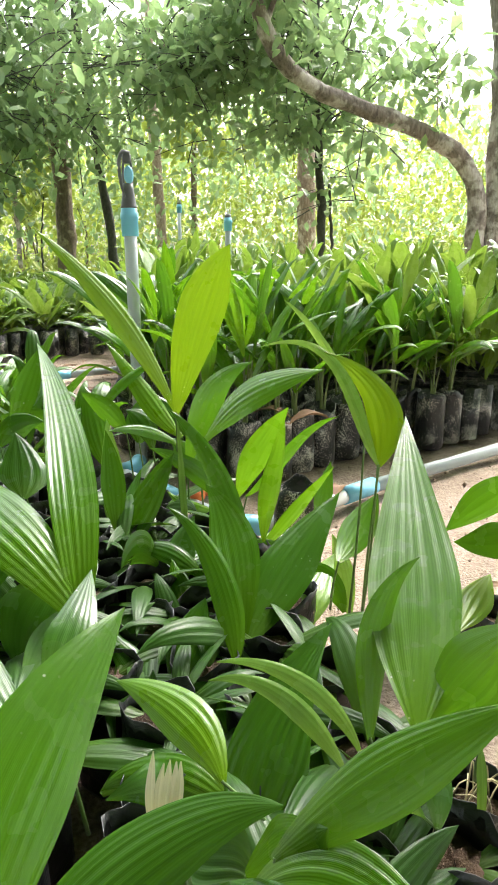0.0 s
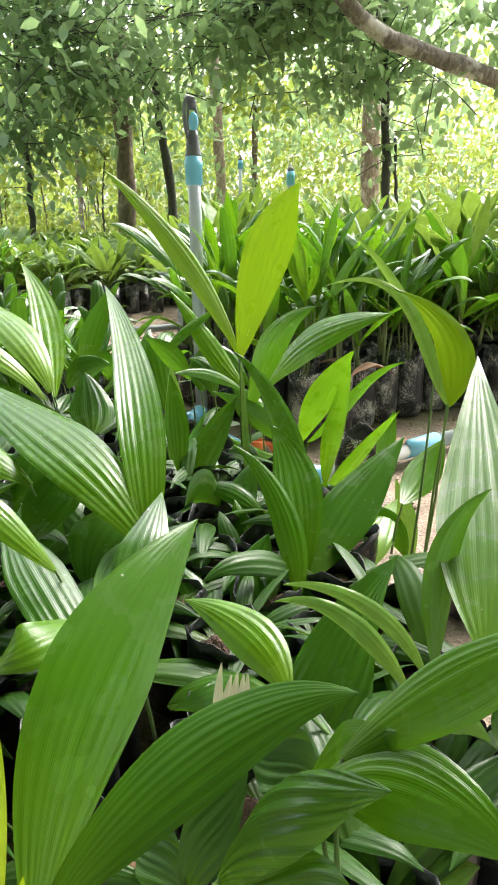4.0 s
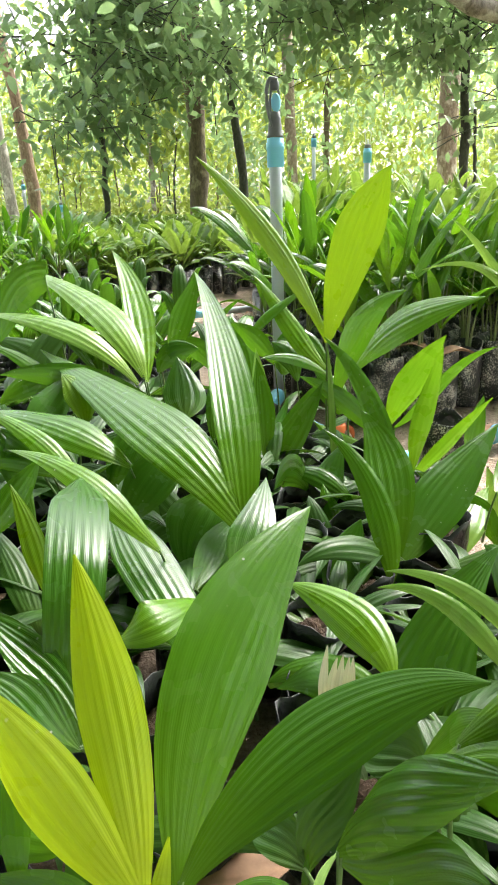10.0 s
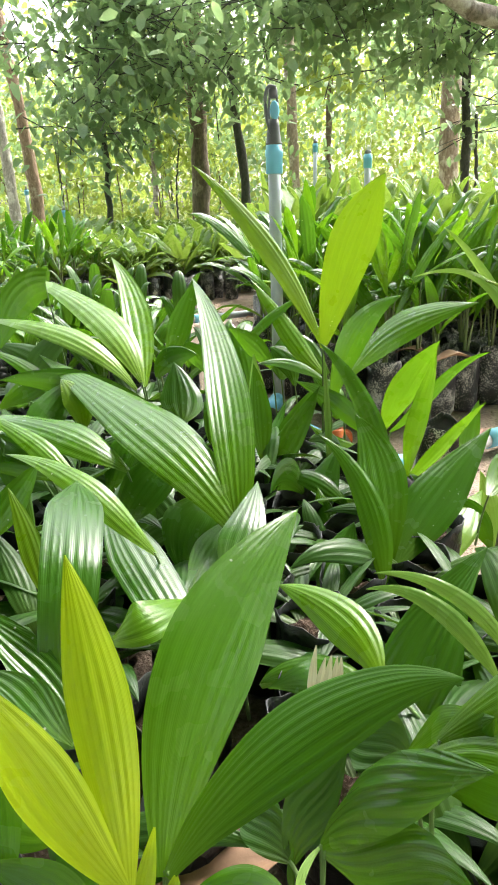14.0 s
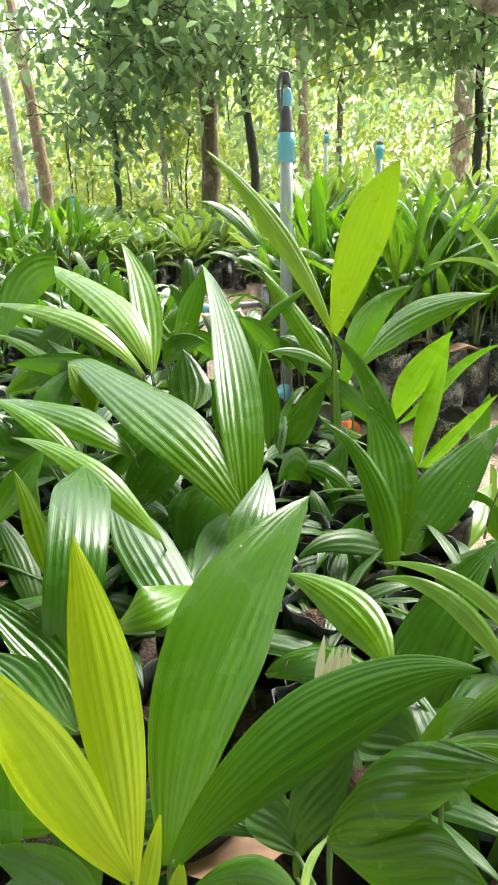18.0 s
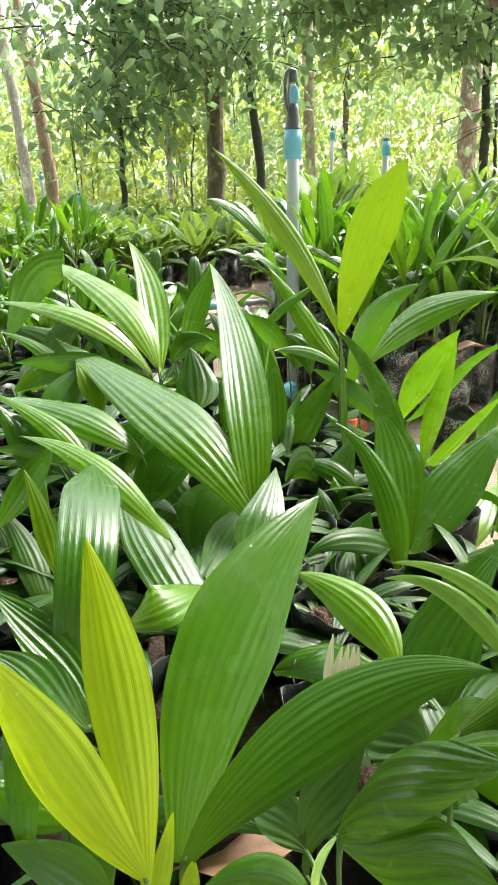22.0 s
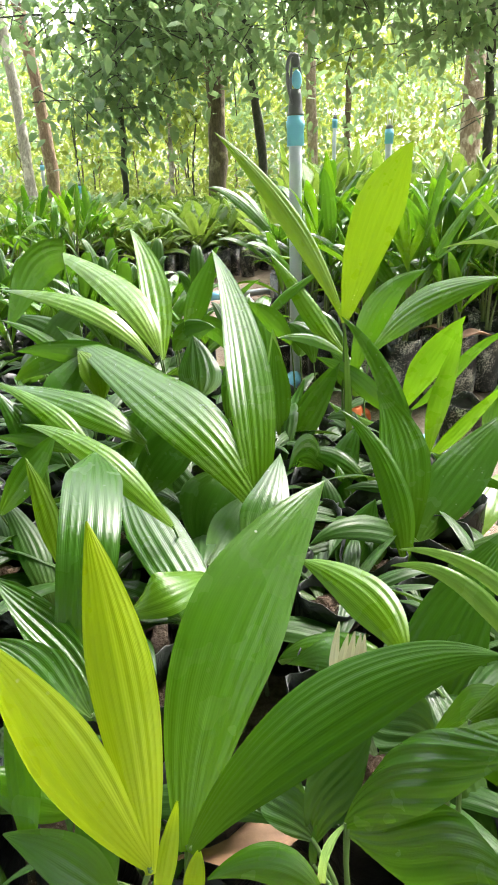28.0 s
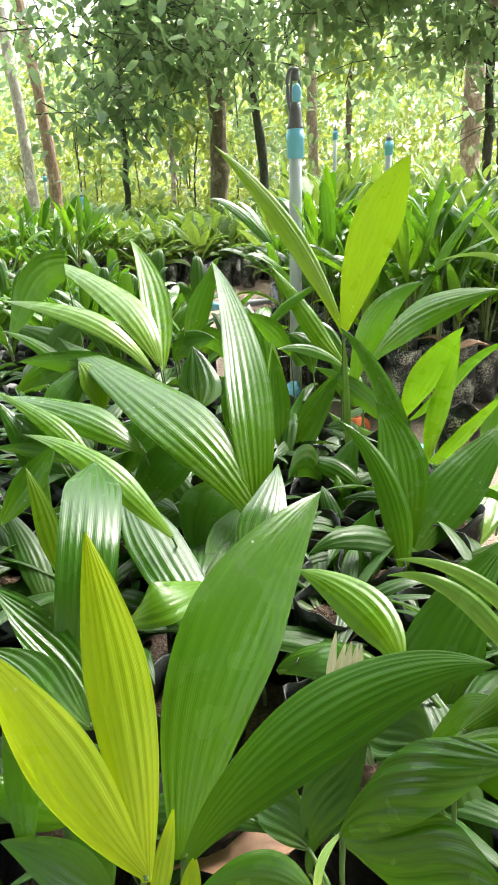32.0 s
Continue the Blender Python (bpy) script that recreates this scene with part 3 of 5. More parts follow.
def far_wood(name, label, x, y, z, clumps, leaves, size, spread, mat, seed):
    v, f, uv = leaf_cloud(crown_box(x, y, z, clumps, seed), spread, leaves, size, np.random.default_rng(seed))
    tagged(new(name, mesh_of(name, v, f, mat, uv)), label, "trees", kind="stuff")


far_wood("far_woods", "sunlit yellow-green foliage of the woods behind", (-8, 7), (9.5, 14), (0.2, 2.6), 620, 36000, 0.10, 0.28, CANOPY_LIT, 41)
far_wood("far_woods_shaded", "darker foliage of the woods behind", (-3.5, 1.5), (9, 15), (1.6, 3.6), 160, 2400, 0.15, 0.36, CANOPY, 42)
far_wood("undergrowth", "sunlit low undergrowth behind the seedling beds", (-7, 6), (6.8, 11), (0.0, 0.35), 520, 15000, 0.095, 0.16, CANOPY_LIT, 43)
# foliage out of view on both sides, added to cut low light
far_wood("side_woods", "unseen foliage added round the clearing to cut low light", (-14, -6), (-6, 9), (0.5, 6.0), 160, 4000, 0.28, 0.5, CANOPY, 44)
far_wood("side_woods", "unseen foliage added round the clearing to cut low light", (5.5, 13), (-6, 9), (0.5, 6.0), 160, 4000, 0.28, 0.5, CANOPY, 45)
# crowns above and behind the view, added to darken the near bed
far_wood("overhead_crowns", "unseen leafy crowns added to shade the near seedlings", (-2.4, 2.6), (-1.4, 0.75), (2.6, 4.0), 150, 16000, 0.15, 0.22, CANOPY, 46)
far_wood("overhead_crowns", "unseen leafy crowns added to block light behind the near bed", (-2.4, 2.6), (-4.0, -1.4), (2.6, 4.0), 110, 7500, 0.15, 0.24, CANOPY, 51)
far_wood("left_crowns", "light foliage between the leaning trunks", (-6.5, -3.0), (8, 10.5), (1.0, 3.0), 50, 700, 0.13, 0.28, CANOPY_LIT, 47)
# more added foliage behind the view, blocking light from the back
far_wood("side_woods", "unseen foliage added behind the near bed to cut low light", (-7, 7), (-9, -4), (0.3, 4.5), 140, 4000, 0.28, 0.5, CANOPY, 48)
# thinner crowns out of view, added to filter the sun
far_wood("overhead_crowns", "unseen thin crowns added to filter sun on the near seedlings", (-1.4, 3.0), (0.8, 1.6), (2.8, 3.2), 80, 2200, 0.15, 0.2, CANOPY, 49)
far_wood("overhead_crowns", "unseen sparse crowns added to filter sun on the beds", (-1.4, 3.0), (2.0, 3.3), (2.8, 3.6), 70, 300, 0.15, 0.24, CANOPY, 53)
far_wood("middle_woods", "shaded green foliage among the trunks", (-6, 4), (7.6, 9.4), (0.3, 2.2), 190, 5200, 0.10, 0.22, CANOPY, 50)
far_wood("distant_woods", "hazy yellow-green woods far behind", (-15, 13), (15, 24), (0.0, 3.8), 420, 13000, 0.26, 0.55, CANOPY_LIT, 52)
# wide crowns out of view, added to darken the open ground around
far_wood("overhead_crowns", "unseen broad crowns added to shade the ground behind the near bed", (-8, 8), (-9, -1.6), (3.4, 5.0), 220, 10000, 0.30, 0.5, CANOPY, 54)
far_wood("overhead_crowns", "unseen broad crowns added to shade the ground beside the beds", (-8, -2.6), (-1.6, 3.0), (3.0, 4.6), 110, 5000, 0.28, 0.45, CANOPY, 55)
far_wood("overhead_crowns", "unseen broad crowns added to shade the ground beside the path", (3.2, 8), (-1.6, 3.0), (3.0, 4.6), 100, 4500, 0.28, 0.45, CANOPY, 56)


# ---- pipes ----


def hollow(r, inner, z0, z1, bevel=0.0012):
    return [(inner, z1 - 0.006), (inner, z1), (r - bevel, z1), (r, z1 - bevel), (r, z0 + bevel), (r - bevel, z0), (inner, z0)]


def riser(x, y, height, label, lean=(0.0, 0.0), head="arm", z0=0.0, scale=1.0):
    """A PVC riser with a threaded blue socket and a sprinkler on top; height: the socket's top."""
    t = thing("sprinkler_riser", x, y, z0, label, "sprinkler", "sprinkler risers")
    top = np.array((lean[0], lean[1], height))

    def add(name, me, label=""):
        ob = part(name, me, t, label)
        return ob

    ax = top / np.linalg.norm(top)
    v, f = tube([ax * k for k in np.linspace(0.0, height - 0.02, 6)], [0.011 * scale] * 6, 24)
    add("pipe", mesh_of("pipe", v, f, PVC_GREY), "grey PVC pipe")
    tip = Matrix.Translation(Vector(ax * (height - 0.046))) @ Vector((0, 0, 1)).rotation_difference(Vector(ax)).to_matrix().to_4x4()

    def lathe(name, prof, mat, sides=24, label=""):
        v, f = turned([(r * scale, z) for r, z in prof], sides)
        ob = add(name, mesh_of(name, v, f, mat), label)
        ob.matrix_local = tip
        return ob

    lathe("socket", [(0.0105, 0.0), (0.0136, 0.0), (0.0144, 0.0012), (0.0146, 0.0275), (0.0155, 0.0285), (0.0155, 0.0385), (0.0140, 0.0395), (0.0140, 0.0455), (0.0130, 0.046), (0.0, 0.046)], PVC_BLUE, 28, "sky-blue PVC socket")
    if head == "arm":
        base = lathe("nozzle_base", [(0.0, 0.0462), (0.0142, 0.0462), (0.0144, 0.0485), (0.0130, 0.0505), (0.0116, 0.062), (0.0100, 0.076), (0.0084, 0.086), (0.0, 0.087)], BLACK_PLASTIC)
        lathe("hub", [(0.0, 0.118), (0.0062, 0.118), (0.0078, 0.121), (0.0078, 0.130), (0.0052, 0.136), (0.0, 0.137)], BLACK_PLASTIC, 16)
        for sx in (-1, 1):
            pts = curve_points([(sx * 0.0070, 0.002, 0.082), (sx * 0.0076, 0.003, 0.096), (sx * 0.0072, 0.003, 0.112), (sx * 0.0050, 0, 0.124)], 10)
            v, f = tube(pts, [0.0021] * 10, 8)
            part("frame_arm", mesh_of("frame_arm", v, f, BLACK_PLASTIC), base)
        pts = curve_points([(0.006, -0.004, 0.133), (-0.006, -0.007, 0.135), (-0.0105, -0.009, 0.124), (-0.0108, -0.010, 0.098), (-0.0075, -0.012, 0.076), (-0.0030, -0.013, 0.062)], 16)
        v, f = tube(pts, np.r_[np.full(9, 0.0032), np.linspace(0.0032, 0.0014, 7)], 8)
        part("swing_arm", mesh_of("swing_arm", v, f, BLACK_PLASTIC), base, "curved dark plastic swing arm")
        v, f = turned([(0.0, -0.0055), (0.0080, -0.0055), (0.0098, -0.003), (0.0098, 0.003), (0.0080, 0.0055), (0.0, 0.0055)], 20)
        v = np.stack([v[:, 0] * 0.80 + 0.0030, v[:, 2] - 0.004, v[:, 1] * 1.50 + 0.099], -1)
        part("deflector", mesh_of("deflector", v, f, PVC_BLUE), base, "sky-blue deflector wheel")
    else:
        lathe("nozzle_base", [(0.0, 0.0462), (0.0115, 0.0462), (0.0115, 0.056), (0.007, 0.059), (0.0, 0.059)], BLACK_PLASTIC)
        lathe("nozzle", [(0.0, 0.059), (0.0045, 0.059), (0.004, 0.075), (0.0, 0.076)], CLEAR if head == "clear" else BLACK_PLASTIC, 12)
        loop = curve_points([(-0.007, 0, 0.058), (-0.0085, 0, 0.075), (-0.008, 0, 0.098), (0, 0, 0.102), (0.008, 0, 0.098), (0.0085, 0, 0.075), (0.007, 0, 0.058)], 20)
        v, f = tube(loop, [0.0014] * 20, 6)
        ob = add("bridge", mesh_of("bridge", v, f, CLEAR if head == "clear" else BLACK_PLASTIC))
        ob.matrix_local = tip
    return t


def ground_pipe(label, runs):
    """A water pipe on the ground: runs of (name, points, radius, material)."""
    x, y = runs[0][1][0][:2]
    t = thing("water_pipe", x, y, 0, label, "pipe")
    o = np.array((x, y, 0))
    for name, pts, r, mat in runs:
        n = 2 + 4 * (len(pts) > 2)
        p = curve_points(pts, max(n, 2)) if len(pts) > 2 else np.asarray(pts, float)
        v, f = tube(p - o, [r] * len(p), 20)
        part(name, mesh_of(name, v, f, mat), t)
    return t


riser(-0.006, 1.112, 0.459, "grey PVC riser with blue socket and swing-arm sprinkler head", (-0.004, 0.0))
riser(-0.21, 3.94, 0.70, "thin grey riser with blue socket and small wire-bridge sprinkler", (0.0, 0.0), "wire", 0.0, 1.0)
riser(0.118, 2.43, 0.53, "grey riser with blue socket and milky sprinkler head", (0.0, 0.0), "clear")
riser(-1.93, 4.3, 0.39, "short riser with blue socket among the seedlings", (0.0, 0.0), "clear")
riser(-3.2, 6.2, 0.60, "grey-blue riser standing by the leaning trunk", (0.0, 0.0), "wire", 0.0, 1.4)
ground_pipe("grey PVC water pipe with blue joints beside the seedling bags", [
    ("pipe", [(-0.02, 1.0, 0.016), (0.055, 0.915, 0.016)], 0.011, PVC_GREY),
    ("elbow", [(-0.022, 1.004, 0.02), (-0.008, 1.012, 0.022), (0.0, 1.05, 0.024)], 0.0142, PVC_BLUE),
    ("joint", [(0.062, 0.905, 0.017), (0.092, 0.868, 0.017)], 0.0140, PVC_BLUE),
    ("pipe", [(0.088, 0.872, 0.016), (0.18, 0.768, 0.016)], 0.0115, PVC_GREY),
    ("tee", [(0.17, 0.772, 0.017), (0.225, 0.762, 0.017)], 0.0145, PVC_BLUE),
    ("pipe", [(0.222, 0.764, 0.016), (0.352, 0.893, 0.016)], 0.0112, PVC_WHITE),
    ("joint", [(0.345, 0.886, 0.017), (0.40, 0.938, 0.017)], 0.0142, PVC_BLUE),
    ("pipe", [(0.395, 0.934, 0.016), (0.9, 1.34, 0.016), (1.9, 2.12, 0.016)], 0.0115, PVC_GREY)])
ground_pipe("grey PVC water pipe across the sandy path", [
    ("pipe", [(-0.57, 1.93, 0.016), (-0.425, 2.05, 0.016)], 0.0115, PVC_WHITE),
    ("joint", [(-0.43, 2.045, 0.017), (-0.395, 2.075, 0.017)], 0.0142, PVC_BLUE),
    ("pipe", [(-0.40, 2.07, 0.016), (-0.16, 2.28, 0.016)], 0.0115, PVC_GREY)])
ground_pipe("grey PVC water pipe along the far seedling bed", [
    ("pipe", [(-0.60, 2.05, 0.016), (-0.76, 2.34, 0.016)], 0.0115, PVC_GREY),
    ("joint", [(-0.755, 2.33, 0.017), (-0.78, 2.37, 0.017)], 0.0142, PVC_BLUE)])

# ---- seedlings ----
BAG_R, BAG_H = 0.029, 0.112


def bag_mesh(seed, mat=BAG):
    r = np.random.default_rng(seed)
    prof = [(0.0, 0.0), (BAG_R * 0.9, 0.0), (BAG_R, 0.006), (BAG_R * 1.02, 0.03), (BAG_R, 0.06), (BAG_R * 0.98, 0.085), (BAG_R * 0.95, 0.10), (BAG_R * 1.0, BAG_H), (BAG_R * 0.975, BAG_H), (BAG_R * 0.93, 0.094)]
    v, f = turned(prof, 18, wobble=0.0)
    a = np.arctan2(v[:, 1], v[:, 0])
    k = 1 + 0.035 * np.sin(a * 3 + seed) + 0.025 * np.sin(a * 7 + v[:, 2] * 60 + seed * 2)
    v[:, 0] *= k
    v[:, 1] *= k
    v[:, 2] += np.where(v[:, 2] > 0.098, 0.006 * np.sin(a * 2 + seed * 3) + 0.003 * np.sin(a * 5), 0)
    return mesh_of("bag", v, f, mat)


def soil_mesh(seed):
    r = np.random.default_rng(seed)
    v, f = turned([(BAG_R * 0.97, 0.088), (BAG_R * 0.7, 0.092), (BAG_R * 0.35, 0.095), (0.001, 0.096)], 14, wobble=0.05, rng=r)
    v[:, 2] += r.normal(0, 0.0025, len(v))
    return mesh_of("soil", v, f, SOIL)


CLEAN_BAGS = [bag_mesh(s + 5, BAG_CLEAN) for s in range(5)]
BAGS, SOILS = [bag_mesh(s) for s in range(5)], [soil_mesh(s) for s in range(4)]
count_made = [0]


def seedling(x, y, label, bag=True, small=1.0):
    t = thing("areca_seedling", x, y, 0, label, "palm seedling", "potted palm seedlings")
    k = count_made[0] = count_made[0] + 1
    if bag:
        b = part("bag", (BAGS if small > 0.9 else CLEAN_BAGS)[k % 5], t)
        b.rotation_euler = (0, 0, k * 1.3)
        s = part("soil", SOILS[k % 4], t)
        b.scale = s.scale = (small, small, small)
    return t


def leaf(t, p0, h1, h2, p3, width, normal, mat, fold, peak, ribs, w0, slant=0.0):
    """One pleated leaf lobe given by its curve in the world, and the petiole that joins it to its seedling's soil."""
    o = np.array(t.location)
    v, f, uv = blade(*(np.array(p) - o for p in (p0, h1, h2, p3)), width, normal, fold, peak, ribs, w0, 44 if slant else 26, 0.012, 0.12 if slant else 0.10 if mat in ("broad", "yellow", "bright") else 0.065, slant)
    ob = part("petiole" if mat == "stem" else "leaf", mesh_of("leaf", v, f, LEAF[mat], uv), t)
    if mat in ("yellow", "bright", "pale"):
        ob["label"] = {"yellow": "young yellow-green leaf", "bright": "bright green leaf", "pale": "pale green leaf"}[mat]
    a = np.array(p0) - o
    if a[2] > 0.1 and mat != "stem":
        k = np.array((a[0] * 0.15, a[1] * 0.15, 0.09)) if math.hypot(a[0], a[1]) < 0.05 else np.array((a[0], a[1] + 0.04, 0.062))
        aim = (np.array(h1) - np.array(p0)) * 0.12
        pts = curve_points([k, k * 0.5 + a * 0.5 - aim * 0.6 + np.array((0, 0, 0.004)), a + aim * 0.3], 9)
        v, f = tube(pts, np.linspace(0.0013, 0.0008, 9), 7)
        part("petiole", mesh_of("petiole", v, f, PETIOLE), t)


def wild_leaves(r, tall, pairs, wide=0.14, low=0.7, span=0.7, foot0=0.1, lift=0.8):
    """Leaf lobes of one seedling of the given height, about its own foot: (curve, width, normal) for each, and stem ends."""
    out, stems = [], []
    turn, tip_over = r.uniform(0, 2 * np.pi), r.uniform(0, 0.22)
    way = r.uniform(0, 2 * np.pi)
    axis = np.array((math.cos(way) * tip_over, math.sin(way) * tip_over, 1.0))
    for k in range(pairs):
        a = turn + k * np.pi + r.normal(0, 0.55)
        h = tall * (0.22 + 0.34 * k / max(1, pairs - 1)) * r.uniform(0.8, 1.2)
        foot = np.array((0, 0, foot0)) + axis * h * lift + np.array((math.cos(a), math.sin(a), 0)) * r.uniform(0.003, 0.014)
        stems.append(foot)
        for sgn in (-1, 1):
            b = a + sgn * r.uniform(0.2, 0.75)
            length = tall * r.uniform(0.6, 0.95)
            rise = r.uniform(low, low + span)
            d = np.array((math.cos(b) * math.cos(rise), math.sin(b) * math.cos(rise), math.sin(rise)))
            tip = foot + d * length - np.array((0, 0, 1)) * length * r.uniform(0, 0.3)
            h1 = foot + (d + np.array((0, 0, 0.35))) * length * 0.33
            h2 = foot + (d + np.array((0, 0, 0.12))) * length * 0.72
            n = np.array((0, 0, 1.0)) + np.array((-d[1], d[0], 0)) * sgn * r.uniform(-0.2, 0.9) - d * 0.3
            out.append((foot, h1, h2, tip, length * wide * r.uniform(0.75, 1.3), n))
    return out, stems


def template(seed, tall, pairs, mats, thick=1.0, small=1.0, **shape):
    """A whole seedling with bag, soil, stems and leaves, to be copied."""
    r = np.random.default_rng(seed)
    t = seedling(0, -60 - seed, "areca palm seedling with forked green leaves in a black bag", True, small)
    lobes, stems = wild_leaves(r, tall, pairs, **shape)
    for c in lobes:
        v, f, uv = blade(*c, 0.12, 0.45, 4, 0.12, 11, 0.02)
        part("leaf", mesh_of("leaf", v, f, LEAF[mats[r.integers(len(mats))]], uv), t)
    for e in stems:
        v, f = tube(curve_points([(e[0] * 0.2, e[1] * 0.2, 0.09 * small - 0.004), (e[0] * 0.5, e[1] * 0.5, 0.045 * small + e[2] * 0.5), e], 6), np.linspace(0.0030, 0.0014, 6) * thick, 7)
        part("stem", mesh_of("stem", v, f, STEM_BROWN), t)
    return t


def inside(x, y, poly):
    hit = False
    for (ax, ay), (bx, by) in zip(poly, poly[1:] + poly[:1]):
        if (ay > y) != (by > y) and x < (bx - ax) * (y - ay) / (by - ay) + ax:
            hit = not hit
    return hit


def bed(poly, along, step, jitter, r):
    """Places of bags set in rows inside an outline."""
    e1 = np.array(along) / np.linalg.norm(along)
    e2 = np.array((-e1[1], e1[0]))
    p = np.array(poly)
    c = p[0]
    n = int(9 / step)
    out = []
    for i in range(-n, n):
        for j in range(-n, n):
            q = c + e1 * (i + 0.5 * (j % 2) * 0.6) * step + e2 * j * step + r.normal(0, jitter, 2)
            if p[:, 0].min() < q[0] < p[:, 0].max() and inside(q[0], q[1], poly):
                out.append(q)
    return out


def joined(name, places, lobes_of, label, r, mat, tall=1.0):
    """Far seedlings as one mass of bags and leaves."""
    V, FA, U, n = [], [], [], 0
    bv, bf = [], []
    m = 0
    for x, y in places:
        a, k = r.uniform(0, 6.28), r.uniform(0.8, 1.15) * tall
        rot = np.array(((math.cos(a), -math.sin(a), 0), (math.sin(a), math.cos(a), 0), (0, 0, 1))) * k
        v, f, uv = lobes_of[r.integers(len(lobes_of))]
        V.append(v @ rot.T + (x, y, 0))
        FA += [tuple(i + n for i in q) for q in f]
        U.append(uv)
        n += len(v)
        v, f = turned([(BAG_R * 0.95, 0), (BAG_R, 0.05), (BAG_R, BAG_H), (BAG_R * 0.9, BAG_H - 0.02), (0.001, BAG_H - 0.035)], 9)
        bv.append(v + (x, y, 0))
        bf += [tuple(i + m for i in q) for q in f]
        m += len(v)
    tagged(new(name, mesh_of(name, np.concatenate(V), FA, mat, np.concatenate(U))), label, "palm seedlings", kind="stuff")
    tagged(new("bag_rows", mesh_of("bag_rows", np.concatenate(bv), bf, BAG)), "rows of black nursery bags under the seedlings", "nursery bags", kind="stuff")


r = np.random.default_rng(9)
SHORT = [template(s, tall, pairs, mats, 0.8, wide=0.13, low=0.4, span=0.9, lift=1.15) for s, tall, pairs, mats in (
    (1, 0.19, 3, ("mid", "deep")), (2, 0.22, 4, ("mid", "deep", "fresh")), (3, 0.17, 3, ("deep", "mid")), (4, 0.22, 4, ("deep", "mid")), (5, 0.20, 3, ("mid", "fresh")))]
NEAR = [template(s, tall, pairs, mats, 0.8, wide=0.13, low=0.4, span=0.9, lift=1.15) for s, tall, pairs, mats in (
    (11, 0.24, 3, ("mid", "deep")), (12, 0.27, 4, ("mid", "deep", "fresh")), (13, 0.22, 3, ("deep", "mid")), (14, 0.28, 3, ("deep", "mid")), (15, 0.23, 3, ("mid", "pale")))]
FAR_LOBES, LEFT_LOBES = [], []
for s in range(16):
    q = np.random.default_rng(70 + s)
    V, FA, U, n = [], [], [], 0
    for c in wild_leaves(q, q.uniform(0.20, 0.29), 5, wide=0.15 if s < 8 else 0.19, low=0.35 if s < 8 else 0.2, span=1.0)[0]:
        v, f, uv = blade(*c, 0.1, 0.45, 1, 0.12, 8)
        V.append(v)
        FA += [tuple(i + n for i in g) for g in f]
        U.append(uv)
        n += len(v)
    (FAR_LOBES if s < 8 else LEFT_LOBES).append((np.concatenate(V), FA, np.concatenate(U)))
RIGHT_BED = [(0.22, 0.93), (0.75, 1.39), (1.7, 2.2), (2.3, 4.4), (-0.3, 4.9), (-0.18, 1.9), (-0.06, 1.2)]
LEFT_BED = [(-0.64, 2.45), (-0.95, 2.02), (-1.25, 1.85), (-2.0, 2.1), (-4.2, 3.0), (-5.0, 6.3), (-0.45, 6.2), (-0.42, 2.75)]
FRONT_BED = [(0.30, 0.10), (0.32, 0.24), (0.25, 0.36), (0.20, 0.55), (0.08, 0.68), (-0.05, 0.90), (-0.28, 1.25), (-0.6, 1.45), (-0.9, 1.4), (-0.8, 0.8), (-0.4, 0.25), (-0.1, 0.05)]
near_places, far_places = [], []
for q in bed(RIGHT_BED, (0.75, 0.66), 0.066, 0.005, r):
    if abs(q[0]) < 0.04 and abs(q[1] - 1.05) < 0.05:
        continue
    (near_places if q[1] + 0.3 * abs(q[0]) < 1.5 else far_places).append(q)
for q in bed(LEFT_BED, (1.0, -0.35), 0.085, 0.008, r):
    (near_places if q[1] < 2.3 and q[0] > -1.2 else far_places).append(q)
r.shuffle(far_places)
for k, q in enumerate(near_places):
    some = SHORT if q[1] < 1.45 or q[0] < -0.5 else NEAR
    copy_thing(some[r.integers(5)], pose(q[0], q[1], 0, 0, 0, r.uniform(0, 360)))
joined("seedling_rows", [q for q in far_places if q[0] > -0.4], FAR_LOBES, "rows of potted palm seedlings in the bed", r, SEEDLING_FAR)
joined("seedling_rows", [q for q in far_places if q[0] <= -0.4], LEFT_LOBES, "rows of potted palm seedlings in the far bed", r, SEEDLING_FAR, 0.8)
# low and back leaves wear the darkened green in place of real shade
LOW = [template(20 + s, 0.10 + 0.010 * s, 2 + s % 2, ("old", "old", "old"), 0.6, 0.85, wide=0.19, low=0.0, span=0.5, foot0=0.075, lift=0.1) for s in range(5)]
BARE = [template(30 + s, 0.07, 0, ("old",), 0.6, 0.85) for s in range(2)]
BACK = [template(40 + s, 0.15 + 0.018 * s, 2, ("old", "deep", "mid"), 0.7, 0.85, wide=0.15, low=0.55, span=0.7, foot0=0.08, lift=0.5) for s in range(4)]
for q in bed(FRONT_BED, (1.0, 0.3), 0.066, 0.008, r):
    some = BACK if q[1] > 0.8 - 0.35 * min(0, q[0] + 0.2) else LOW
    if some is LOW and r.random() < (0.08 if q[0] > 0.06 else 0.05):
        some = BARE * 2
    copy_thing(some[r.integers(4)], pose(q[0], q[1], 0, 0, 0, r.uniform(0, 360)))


# ---- seedlings of the near bed ----
p = seedling(0.108, 0.054, "areca palm seedling with a broad dark green forked leaf", True, 0.72)
leaf(p, (0.118, 0.028, 0.154), (0.113, 0.064, 0.192), (0.126, 0.115, 0.211), (0.145, 0.161, 0.223), 0.0388, (0.512, -0.474, 0.717), "mid", 0.1, 0.5, 9, 0.12)
